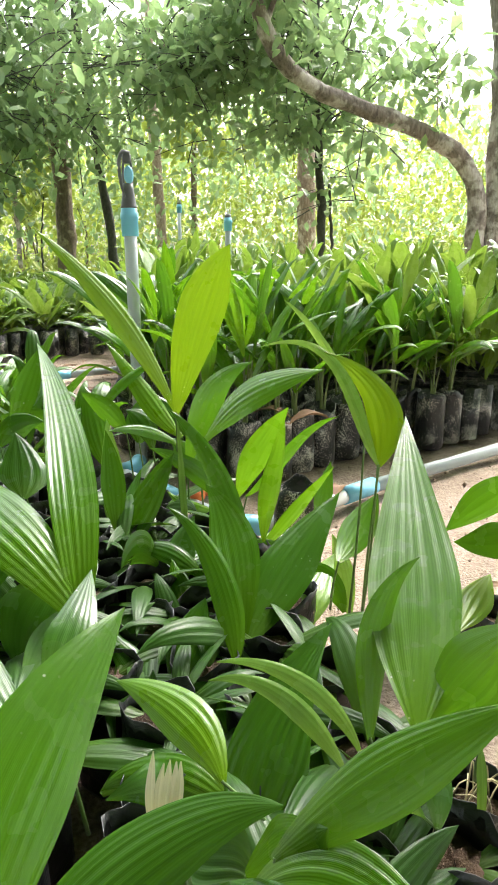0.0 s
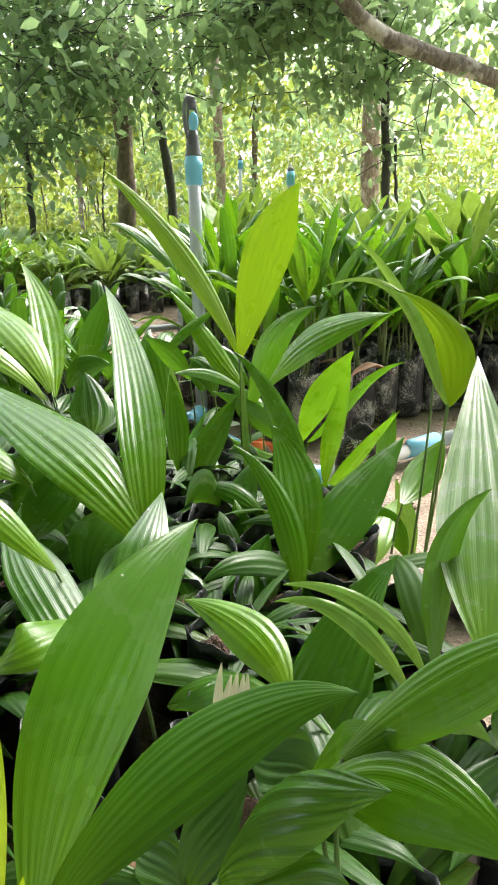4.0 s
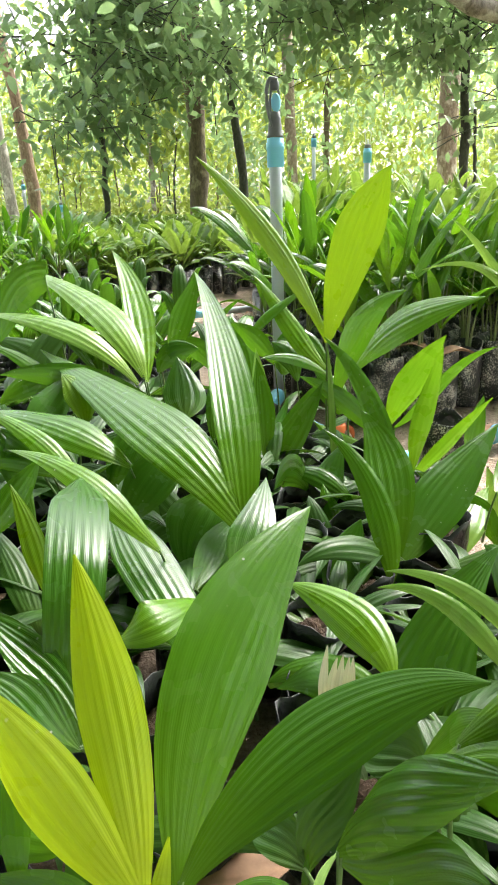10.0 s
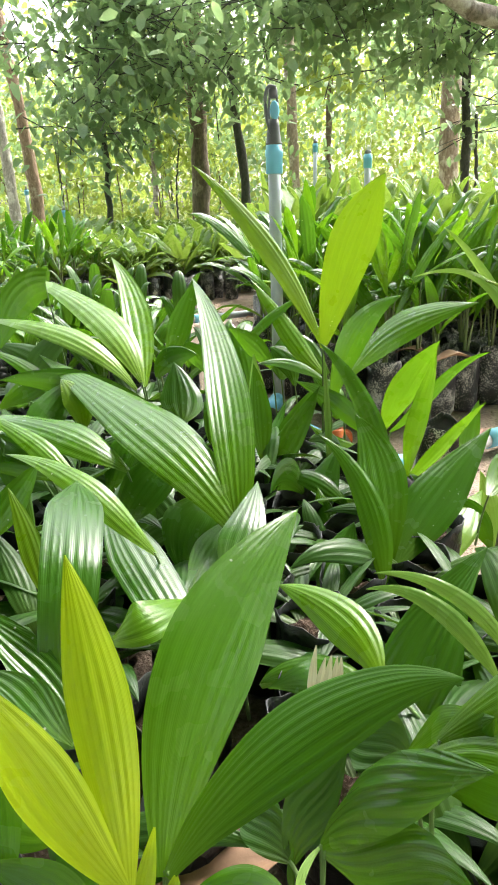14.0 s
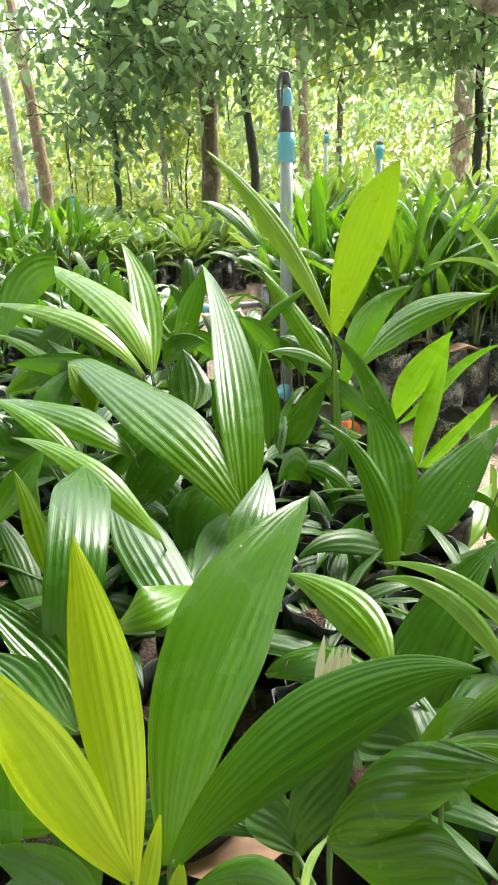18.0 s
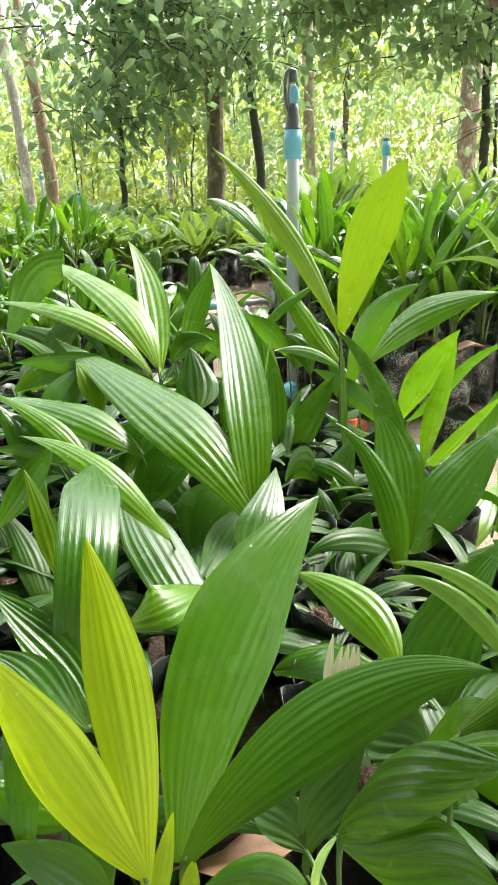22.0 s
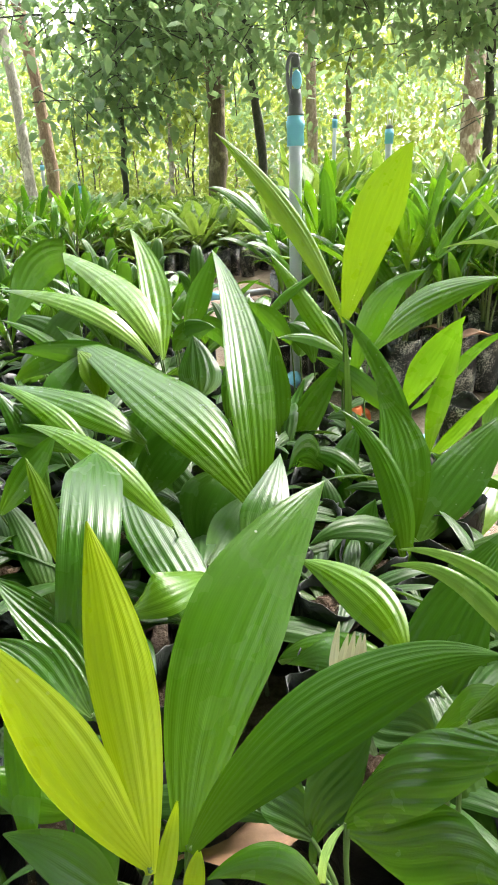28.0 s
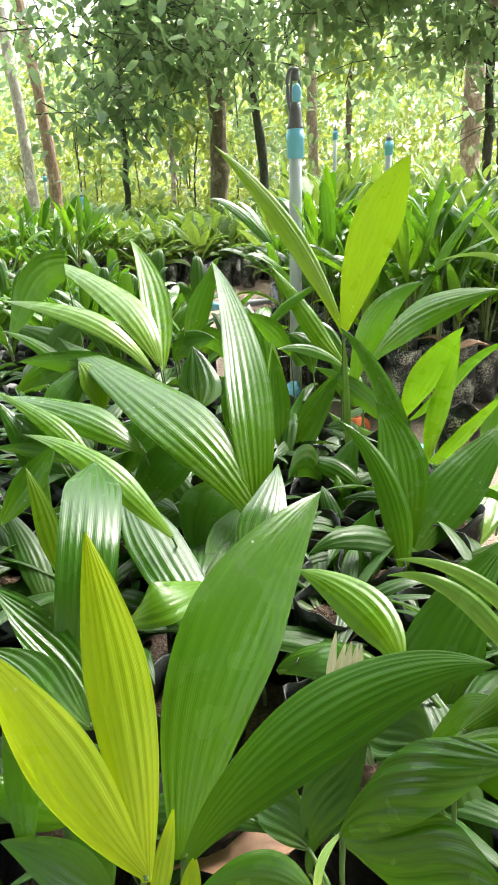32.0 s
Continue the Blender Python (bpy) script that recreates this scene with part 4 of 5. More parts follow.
leaf(p, (0.120, 0.025, 0.158), (0.134, 0.054, 0.177), (0.176, 0.073, 0.205), (0.208, 0.059, 0.217), 0.0281, (-0.369, -0.443, 0.817), "broad", 0.12, 0.5, 9, 0.12)
p = seedling(0.083, 0.041, "areca palm seedling with a young yellow-green forked leaf", True, 0.72)
leaf(p, (0.111, 0.016, 0.158), (0.104, 0.033, 0.189), (0.090, 0.051, 0.217), (0.075, 0.070, 0.243), 0.0201, (0.430, -0.668, 0.607), "yellow", 0.12, 0.55, 7, 0.12)
leaf(p, (0.111, 0.017, 0.159), (0.093, 0.017, 0.182), (0.080, 0.021, 0.209), (0.064, 0.019, 0.234), 0.0193, (0.538, -0.759, 0.366), "yellow", 0.1, 0.5, 7, 0.12)
leaf(p, (0.112, 0.015, 0.141), (0.114, 0.017, 0.155), (0.113, 0.027, 0.158), (0.115, 0.031, 0.171), 0.0059, (0.197, -0.788, 0.583), "yellow", 0.1, 0.5, 4, 0.12)
leaf(p, (0.122, 0.017, 0.139), (0.122, 0.019, 0.147), (0.123, 0.022, 0.158), (0.123, 0.026, 0.159), 0.0058, (0.208, -0.919, 0.334), "yellow", 0.1, 0.5, 4, 0.12)
p = seedling(0.055, 0.414, "areca palm seedling with glossy pleated forked leaf", True, 0.72)
leaf(p, (0.083, 0.316, 0.132), (0.076, 0.346, 0.189), (0.040, 0.476, 0.246), (-0.021, 0.592, 0.287), 0.0366, (0.110, -0.431, 0.896), "mid", -0.05, 0.42, 7, 0.28)
leaf(p, (0.081, 0.316, 0.134), (0.033, 0.333, 0.199), (-0.016, 0.396, 0.186), (-0.173, 0.523, 0.216), 0.0546, (-0.044, -0.292, 0.955), "mid", 0.06, 0.48, 7, 0.32)
leaf(p, (0.110, 0.162, 0.181), (0.112, 0.183, 0.193), (0.116, 0.193, 0.201), (0.112, 0.237, 0.204), 0.0238, (0.113, -0.341, 0.933), "deep", 0.05, 0.4, 6, 0.12)
leaf(p, (0.053, 0.378, 0.130), (0.039, 0.354, 0.124), (0.034, 0.331, 0.112), (0.039, 0.311, 0.092), 0.0520, (-0.031, -0.486, 0.873), "deep", -0.1, 0.45, 6, 0.12)
leaf(p, (0.004, 0.443, 0.171), (0.001, 0.464, 0.185), (-0.006, 0.481, 0.200), (-0.017, 0.496, 0.216), 0.0406, (0.307, -0.543, 0.781), "deep", 0.1, 0.4, 5, 0.12)
leaf(p, (0.040, 0.252, 0.142), (0.016, 0.245, 0.174), (-0.010, 0.255, 0.204), (-0.088, 0.300, 0.189), 0.0213, (0.272, -0.429, 0.862), "fresh", 0.1, 0.5, 5, 0.12)
leaf(p, (0.056, 0.270, 0.104), (0.056, 0.293, 0.113), (0.061, 0.316, 0.121), (0.070, 0.340, 0.126), 0.0218, (0.590, -0.338, 0.733), "deep", -0.1, 0.5, 6, 0.12)
p = seedling(0.139, 0.529, "tall areca palm seedling with an upright bright green forked leaf", True, 0.72)
leaf(p, (0.120, 0.593, 0.212), (0.134, 0.599, 0.277), (0.153, 0.587, 0.345), (0.179, 0.585, 0.385), 0.0481, (0.314, -0.784, 0.535), "bright", 0.05, 0.6, 8, 0.12)
leaf(p, (0.119, 0.602, 0.212), (0.090, 0.599, 0.287), (0.044, 0.591, 0.352), (-0.009, 0.573, 0.398), 0.0265, (0.460, -0.728, 0.508), "bright", 0.12, 0.5, 5, 0.12)
leaf(p, (0.138, 0.532, 0.060), (0.131, 0.527, 0.127), (0.128, 0.573, 0.161), (0.120, 0.597, 0.211), 0.0064, (0.049, -0.854, 0.517), "stem", 0, 0.5, 2, 0.8)
leaf(p, (0.129, 0.613, 0.146), (0.142, 0.619, 0.218), (0.158, 0.610, 0.249), (0.200, 0.600, 0.267), 0.0360, (-0.152, -0.738, 0.658), "mid", 0.1, 0.5, 7, 0.12)
leaf(p, (0.145, 0.618, 0.172), (0.178, 0.623, 0.230), (0.208, 0.579, 0.250), (0.274, 0.575, 0.263), 0.0510, (-0.412, -0.543, 0.732), "mid", 0.1, 0.5, 7, 0.12)
p = seedling(0.189, 0.423, "areca palm seedling with dark pleated leaves beside the water pipe", True, 0.72)
leaf(p, (0.199, 0.441, 0.053), (0.199, 0.480, 0.131), (0.165, 0.509, 0.200), (0.122, 0.522, 0.232), 0.0213, (0.190, -0.865, 0.465), "mid", 0.1, 0.5, 4, 0.12)
leaf(p, (0.189, 0.322, 0.089), (0.189, 0.347, 0.113), (0.173, 0.391, 0.157), (0.132, 0.412, 0.175), 0.0218, (-0.041, -0.706, 0.707), "mid", 0.1, 0.4, 5, 0.12)
leaf(p, (0.194, 0.358, 0.088), (0.189, 0.383, 0.131), (0.188, 0.444, 0.151), (0.160, 0.457, 0.180), 0.0397, (-0.021, -0.579, 0.815), "mid", -0.05, 0.5, 7, 0.12)
leaf(p, (0.194, 0.355, 0.081), (0.215, 0.401, 0.109), (0.237, 0.422, 0.132), (0.280, 0.476, 0.166), 0.0461, (-0.016, -0.598, 0.801), "deep", 0.06, 0.5, 8, 0.12)
leaf(p, (0.062, 0.538, 0.063), (0.075, 0.558, 0.101), (0.099, 0.573, 0.136), (0.117, 0.592, 0.170), 0.0297, (-0.091, -0.808, 0.582), "mid", 0.1, 0.45, 5, 0.12)
leaf(p, (0.180, 0.609, 0.103), (0.156, 0.606, 0.134), (0.126, 0.602, 0.162), (0.091, 0.589, 0.176), 0.0231, (0.411, -0.868, 0.279), "mid", 0.1, 0.45, 4, 0.12)
leaf(p, (0.120, 0.622, 0.170), (0.098, 0.609, 0.190), (0.075, 0.592, 0.200), (0.053, 0.570, 0.199), 0.0143, (0.648, -0.565, 0.511), "mid", 0.1, 0.45, 3, 0.12)
p = seedling(0.256, 0.646, "areca palm seedling with narrow bright green leaves")
leaf(p, (0.186, 0.580, 0.124), (0.198, 0.565, 0.166), (0.216, 0.545, 0.204), (0.235, 0.525, 0.234), 0.0295, (0.173, -0.854, 0.491), "fresh", 0.1, 0.45, 6, 0.12)
leaf(p, (0.213, 0.537, 0.090), (0.213, 0.524, 0.144), (0.226, 0.510, 0.189), (0.230, 0.493, 0.230), 0.0197, (0.105, -0.807, 0.580), "fresh", 0.12, 0.4, 4, 0.12)
leaf(p, (0.209, 0.556, 0.073), (0.237, 0.538, 0.110), (0.256, 0.520, 0.150), (0.277, 0.498, 0.183), 0.0149, (0.237, -0.921, 0.308), "fresh", 0.12, 0.4, 4, 0.12)
leaf(p, (0.194, 0.583, 0.123), (0.234, 0.577, 0.154), (0.247, 0.580, 0.201), (0.288, 0.565, 0.216), 0.0150, (0.549, -0.782, 0.293), "mid", 0.1, 0.4, 4, 0.12)
leaf(p, (0.272, 0.587, 0.091), (0.279, 0.609, 0.107), (0.286, 0.630, 0.124), (0.293, 0.648, 0.144), 0.0201, (0.167, -0.677, 0.717), "mid", -0.1, 0.45, 5, 0.12)
p = seedling(0.228, 0.162, "areca palm seedling with arching narrow leaflets", True, 0.72)
leaf(p, (0.254, 0.184, 0.130), (0.243, 0.200, 0.154), (0.211, 0.212, 0.168), (0.181, 0.217, 0.160), 0.0091, (-0.040, -0.745, 0.666), "pale", 0.12, 0.4, 4, 0.12)
leaf(p, (0.245, 0.178, 0.126), (0.231, 0.190, 0.146), (0.207, 0.204, 0.166), (0.177, 0.206, 0.156), 0.0106, (0.007, -0.759, 0.651), "pale", 0.12, 0.4, 4, 0.12)
leaf(p, (0.186, 0.165, 0.129), (0.177, 0.190, 0.144), (0.150, 0.211, 0.147), (0.125, 0.225, 0.143), 0.0253, (-0.251, -0.463, 0.850), "fresh", 0.14, 0.45, 6, 0.12)
leaf(p, (0.199, 0.131, 0.109), (0.190, 0.142, 0.110), (0.177, 0.151, 0.110), (0.168, 0.160, 0.103), 0.0322, (-0.485, -0.459, 0.744), "old", -0.1, 0.45, 6, 0.15, 4)
leaf(p, (0.202, 0.171, 0.072), (0.206, 0.198, 0.101), (0.207, 0.218, 0.129), (0.248, 0.261, 0.158), 0.0444, (-0.119, -0.690, 0.714), "deep", -0.08, 0.4, 8, 0.15, -4)
p = seedling(0.147, 0.214, "stunted areca palm seedling with a broken frayed leaf tip", True, 0.72)
leaf(p, (0.166, 0.214, 0.065), (0.156, 0.214, 0.084), (0.155, 0.190, 0.113), (0.125, 0.185, 0.100), 0.0272, (0.753, -0.433, 0.495), "deep", 0.1, 0.45, 6, 0.12)
leaf(p, (0.191, 0.199, 0.080), (0.169, 0.209, 0.091), (0.137, 0.220, 0.098), (0.114, 0.218, 0.076), 0.0255, (-0.177, -0.583, 0.793), "mid", 0.1, 0.45, 6, 0.12)
leaf(p, (0.152, 0.163, 0.113), (0.151, 0.166, 0.122), (0.152, 0.169, 0.132), (0.153, 0.171, 0.142), 0.0045, (0.203, -0.950, 0.237), "straw", 0.1, 0.3, 2, 0.8)
leaf(p, (0.155, 0.163, 0.113), (0.155, 0.166, 0.121), (0.156, 0.168, 0.128), (0.158, 0.170, 0.136), 0.0040, (-0.018, -0.967, 0.253), "straw", 0.1, 0.4, 2, 0.8)
leaf(p, (0.158, 0.163, 0.113), (0.159, 0.166, 0.121), (0.160, 0.168, 0.130), (0.161, 0.170, 0.138), 0.0040, (0.145, -0.962, 0.232), "straw", 0.1, 0.4, 2, 0.8)
leaf(p, (0.161, 0.163, 0.113), (0.163, 0.166, 0.121), (0.163, 0.168, 0.128), (0.164, 0.170, 0.137), 0.0040, (-0.038, -0.966, 0.255), "straw", 0.1, 0.4, 2, 0.8)
leaf(p, (0.164, 0.163, 0.113), (0.165, 0.165, 0.121), (0.166, 0.168, 0.128), (0.166, 0.170, 0.137), 0.0038, (0.133, -0.963, 0.236), "straw", 0.1, 0.4, 2, 0.8)
p = seedling(0.170, 0.057, "areca palm seedling with dark ribbed drooping leaves", True, 0.72)
leaf(p, (0.164, 0.072, 0.124), (0.176, 0.070, 0.149), (0.195, 0.069, 0.173), (0.219, 0.056, 0.185), 0.0242, (-0.723, -0.443, 0.530), "deep", 0.14, 0.5, 5, 0.12, -5)
leaf(p, (0.165, 0.072, 0.123), (0.186, 0.062, 0.136), (0.202, 0.044, 0.148), (0.217, 0.026, 0.161), 0.0300, (-0.746, -0.509, 0.429), "deep", 0.1, 0.5, 6, 0.2, 6)
leaf(p, (0.197, 0.113, 0.132), (0.207, 0.104, 0.144), (0.217, 0.098, 0.158), (0.226, 0.094, 0.174), 0.0302, (-0.773, -0.575, 0.268), "mid", 0.14, 0.5, 7, 0.12)
leaf(p, (0.152, 0.077, 0.105), (0.154, 0.084, 0.124), (0.163, 0.093, 0.134), (0.172, 0.104, 0.147), 0.0196, (-0.082, -0.813, 0.577), "old", -0.08, 0.5, 5, 0.12, -4)
leaf(p, (0.152, 0.075, 0.110), (0.142, 0.085, 0.109), (0.133, 0.100, 0.113), (0.124, 0.105, 0.100), 0.0208, (-0.559, -0.348, 0.753), "old", -0.1, 0.5, 5, 0.12, 4)
leaf(p, (0.158, 0.050, 0.121), (0.157, 0.058, 0.123), (0.159, 0.065, 0.124), (0.165, 0.073, 0.124), 0.0027, (0.202, -0.196, 0.960), "stem", 0, 0.5, 2, 0.8)
leaf(p, (0.153, 0.071, 0.101), (0.152, 0.073, 0.105), (0.152, 0.075, 0.110), (0.153, 0.077, 0.115), 0.0026, (0.083, -0.934, 0.349), "mid", 0.1, 0.3, 2, 0.6)
leaf(p, (0.161, 0.022, 0.153), (0.153, 0.023, 0.166), (0.142, 0.019, 0.171), (0.130, 0.011, 0.168), 0.0104, (0.502, -0.699, 0.509), "mid", 0.15, 0.5, 6, 0.12)
p = seedling(0.014, 0.138, "areca palm seedling with wide shiny leaves bent over", True, 0.72)
leaf(p, (0.035, 0.112, 0.112), (0.033, 0.143, 0.171), (0.042, 0.134, 0.202), (-0.008, 0.249, 0.193), 0.0320, (0.359, -0.556, 0.749), "deep", 0.03, 0.86, 7, 0.6)
leaf(p, (0.094, 0.185, 0.099), (0.066, 0.213, 0.114), (0.035, 0.244, 0.136), (-0.019, 0.310, 0.149), 0.0376, (0.182, -0.271, 0.945), "deep", 0.05, 0.7, 7, 0.3)
leaf(p, (0.058, 0.127, 0.164), (0.079, 0.118, 0.185), (0.086, 0.131, 0.182), (0.091, 0.173, 0.162), 0.0213, (0.458, -0.247, 0.854), "fresh", 0.1, 0.45, 6, 0.12)
leaf(p, (0.053, 0.098, 0.131), (0.033, 0.116, 0.143), (0.012, 0.130, 0.162), (-0.016, 0.138, 0.169), 0.0209, (0.335, -0.363, 0.870), "deep", -0.1, 0.5, 5, 0.12, 4)
leaf(p, (0.052, 0.098, 0.131), (0.042, 0.098, 0.148), (0.030, 0.093, 0.164), (0.014, 0.086, 0.174), 0.0191, (0.772, -0.183, 0.609), "deep", -0.1, 0.5, 5, 0.12, -4)
leaf(p, (-0.026, 0.220, 0.125), (-0.035, 0.233, 0.145), (-0.047, 0.245, 0.164), (-0.061, 0.254, 0.183), 0.0156, (0.507, -0.576, 0.641), "bright", 0.1, 0.4, 4, 0.12)
leaf(p, (0.056, 0.042, 0.206), (0.067, 0.028, 0.181), (0.072, 0.018, 0.173), (0.075, 0.012, 0.160), 0.0095, (0.503, -0.583, 0.638), "mid", 0.1, 0.5, 5, 0.12)
leaf(p, (0.078, 0.040, 0.150), (0.067, 0.035, 0.154), (0.055, 0.035, 0.162), (0.045, 0.030, 0.169), 0.0155, (0.540, -0.388, 0.747), "mid", 0.1, 0.45, 5, 0.12)
leaf(p, (0.099, 0.017, 0.141), (0.091, 0.017, 0.154), (0.081, 0.015, 0.164), (0.068, 0.011, 0.170), 0.0145, (0.547, -0.710, 0.444), "deep", -0.1, 0.5, 6, 0.12)
leaf(p, (0.092, 0.028, 0.133), (0.087, 0.032, 0.139), (0.082, 0.037, 0.145), (0.075, 0.040, 0.150), 0.0140, (0.447, -0.426, 0.787), "deep", 0.12, 0.5, 6, 0.12)
p = seedling(-0.097, 0.405, "areca palm seedling with layered ribbed leaves", True, 0.72)
leaf(p, (-0.016, 0.354, 0.158), (-0.053, 0.356, 0.185), (-0.081, 0.362, 0.195), (-0.189, 0.416, 0.181), 0.0376, (0.052, -0.324, 0.945), "mid", 0.1, 0.5, 6, 0.12)
leaf(p, (-0.011, 0.321, 0.121), (-0.012, 0.350, 0.135), (0.002, 0.379, 0.150), (0.018, 0.404, 0.164), 0.0392, (0.279, -0.525, 0.804), "deep", -0.1, 0.5, 7, 0.12)
leaf(p, (-0.096, 0.267, 0.131), (-0.090, 0.287, 0.144), (-0.084, 0.307, 0.158), (-0.078, 0.327, 0.173), 0.0223, (0.716, -0.531, 0.453), "mid", 0.1, 0.5, 5, 0.12)
leaf(p, (-0.037, 0.477, 0.177), (-0.086, 0.479, 0.192), (-0.140, 0.477, 0.206), (-0.192, 0.472, 0.200), 0.0282, (0.049, -0.990, 0.130), "deep", 0.12, 0.5, 6, 0.12)
leaf(p, (-0.076, 0.356, 0.145), (-0.099, 0.354, 0.153), (-0.122, 0.351, 0.158), (-0.146, 0.347, 0.158), 0.0123, (0.182, -0.951, 0.251), "deep", 0.12, 0.5, 4, 0.12)
leaf(p, (-0.138, 0.407, 0.154), (-0.131, 0.431, 0.171), (-0.126, 0.458, 0.187), (-0.121, 0.487, 0.199), 0.0346, (0.418, -0.513, 0.750), "deep", 0.12, 0.5, 6, 0.12)
leaf(p, (-0.191, 0.463, 0.173), (-0.178, 0.481, 0.187), (-0.160, 0.495, 0.196), (-0.135, 0.504, 0.200), 0.0254, (0.260, -0.748, 0.611), "mid", 0.12, 0.5, 6, 0.12)
leaf(p, (-0.026, 0.307, 0.145), (-0.062, 0.312, 0.193), (-0.074, 0.319, 0.195), (-0.143, 0.354, 0.205), 0.0178, (0.229, -0.442, 0.867), "fresh", 0.1, 0.5, 5, 0.12)
leaf(p, (-0.097, 0.338, 0.108), (-0.119, 0.359, 0.150), (-0.134, 0.371, 0.164), (-0.165, 0.384, 0.189), 0.0209, (0.467, -0.516, 0.718), "deep", 0.1, 0.5, 5, 0.12)
leaf(p, (-0.102, 0.373, 0.152), (-0.116, 0.370, 0.171), (-0.133, 0.387, 0.172), (-0.156, 0.389, 0.172), 0.0325, (0.077, -0.413, 0.908), "deep", 0.1, 0.5, 6, 0.12)
leaf(p, (-0.120, 0.476, 0.168), (-0.146, 0.482, 0.195), (-0.183, 0.512, 0.214), (-0.237, 0.521, 0.221), 0.0167, (0.164, -0.486, 0.858), "mid", 0.1, 0.5, 4, 0.12)
leaf(p, (-0.084, 0.423, 0.168), (-0.089, 0.442, 0.186), (-0.100, 0.444, 0.202), (-0.124, 0.468, 0.204), 0.0272, (0.219, -0.600, 0.769), "bright", 0.1, 0.5, 5, 0.12)
leaf(p, (-0.072, 0.439, 0.095), (-0.066, 0.462, 0.117), (-0.060, 0.470, 0.141), (-0.053, 0.504, 0.153), 0.0404, (0.246, -0.753, 0.610), "deep", 0.1, 0.5, 6, 0.12)
leaf(p, (-0.022, 0.345, 0.082), (-0.024, 0.373, 0.105), (-0.005, 0.400, 0.114), (0.000, 0.422, 0.116), 0.0302, (0.385, -0.468, 0.796), "deep", 0.1, 0.5, 6, 0.12)
leaf(p, (0.059, 0.264, 0.089), (0.061, 0.293, 0.100), (0.071, 0.306, 0.110), (0.068, 0.351, 0.128), 0.0201, (0.180, -0.451, 0.874), "deep", 0.1, 0.5, 6, 0.12)
leaf(p, (-0.043, 0.236, 0.073), (-0.060, 0.248, 0.109), (-0.080, 0.278, 0.116), (-0.115, 0.294, 0.135), 0.0218, (0.329, -0.348, 0.878), "old", 0.1, 0.5, 6, 0.12)
leaf(p, (-0.191, 0.602, 0.170), (-0.230, 0.615, 0.191), (-0.241, 0.614, 0.201), (-0.293, 0.633, 0.205), 0.0365, (0.110, -0.668, 0.736), "old", 0.1, 0.5, 5, 0.12)
leaf(p, (-0.201, 0.535, 0.159), (-0.212, 0.565, 0.192), (-0.195, 0.602, 0.227), (-0.172, 0.625, 0.220), 0.0280, (0.451, -0.641, 0.621), "old", 0.1, 0.5, 5, 0.12)
leaf(p, (0.000, 0.560, 0.110), (-0.001, 0.570, 0.134), (-0.003, 0.615, 0.168), (0.006, 0.645, 0.201), 0.0256, (0.220, -0.682, 0.697), "deep", 0.1, 0.5, 5, 0.12)
p = seedling(-0.060, 0.635, "areca palm seedling with an arching pale green leaf", True, 0.72)
leaf(p, (-0.059, 0.517, 0.190), (-0.083, 0.536, 0.239), (-0.126, 0.594, 0.260), (-0.288, 0.704, 0.285), 0.0397, (0.067, -0.369, 0.927), "pale", 0.1, 0.5, 6, 0.12)
leaf(p, (-0.197, 0.602, 0.282), (-0.243, 0.602, 0.282), (-0.246, 0.584, 0.228), (-0.265, 0.577, 0.200), 0.0429, (0.127, -0.973, 0.193), "deep", 0.12, 0.3, 6, 0.75)
leaf(p, (-0.059, 0.524, 0.183), (-0.074, 0.565, 0.216), (-0.101, 0.641, 0.269), (-0.151, 0.690, 0.304), 0.0331, (0.215, -0.499, 0.839), "fresh", -0.05, 0.5, 5, 0.12)
leaf(p, (-0.064, 0.513, 0.183), (-0.106, 0.505, 0.244), (-0.159, 0.524, 0.247), (-0.270, 0.582, 0.244), 0.0285, (0.071, -0.441, 0.895), "pale", 0.1, 0.5, 5, 0.12)
leaf(p, (-0.050, 0.581, 0.195), (-0.047, 0.606, 0.224), (-0.041, 0.631, 0.251), (-0.035, 0.655, 0.278), 0.0268, (0.375, -0.725, 0.578), "mid", -0.1, 0.45, 5, 0.12)
leaf(p, (0.052, 0.673, 0.170), (0.036, 0.684, 0.190), (0.017, 0.692, 0.204), (-0.007, 0.697, 0.216), 0.0259, (-0.241, -0.950, 0.198), "mid", 0.12, 0.5, 5, 0.12)
leaf(p, (-0.062, 0.573, 0.181), (-0.057, 0.581, 0.200), (-0.042, 0.587, 0.207), (-0.020, 0.591, 0.204), 0.0291, (0.152, -0.899, 0.411), "deep", 0.12, 0.5, 5, 0.12)
leaf(p, (-0.005, 0.602, 0.170), (-0.016, 0.619, 0.196), (-0.039, 0.626, 0.207), (-0.076, 0.618, 0.204), 0.0241, (-0.174, -0.975, 0.138), "deep", 0.12, 0.5, 5, 0.12)
p = seedling(0.043, 0.644, "slender areca palm seedling with narrow striped leaves", True, 0.72)
leaf(p, (0.059, 0.554, 0.092), (0.055, 0.572, 0.126), (0.050, 0.591, 0.159), (0.041, 0.608, 0.191), 0.0253, (0.294, -0.814, 0.501), "mid", -0.08, 0.45, 5, 0.12)
leaf(p, (0.063, 0.580, 0.100), (0.064, 0.602, 0.108), (0.067, 0.621, 0.121), (0.073, 0.638, 0.137), 0.0131, (0.441, -0.527, 0.726), "deep", -0.08, 0.45, 3, 0.12)
leaf(p, (0.046, 0.789, 0.128), (0.048, 0.806, 0.149), (0.050, 0.825, 0.170), (0.051, 0.844, 0.189), 0.0448, (0.359, -0.706, 0.610), "deep", 0.15, 0.4, 5, 0.12)
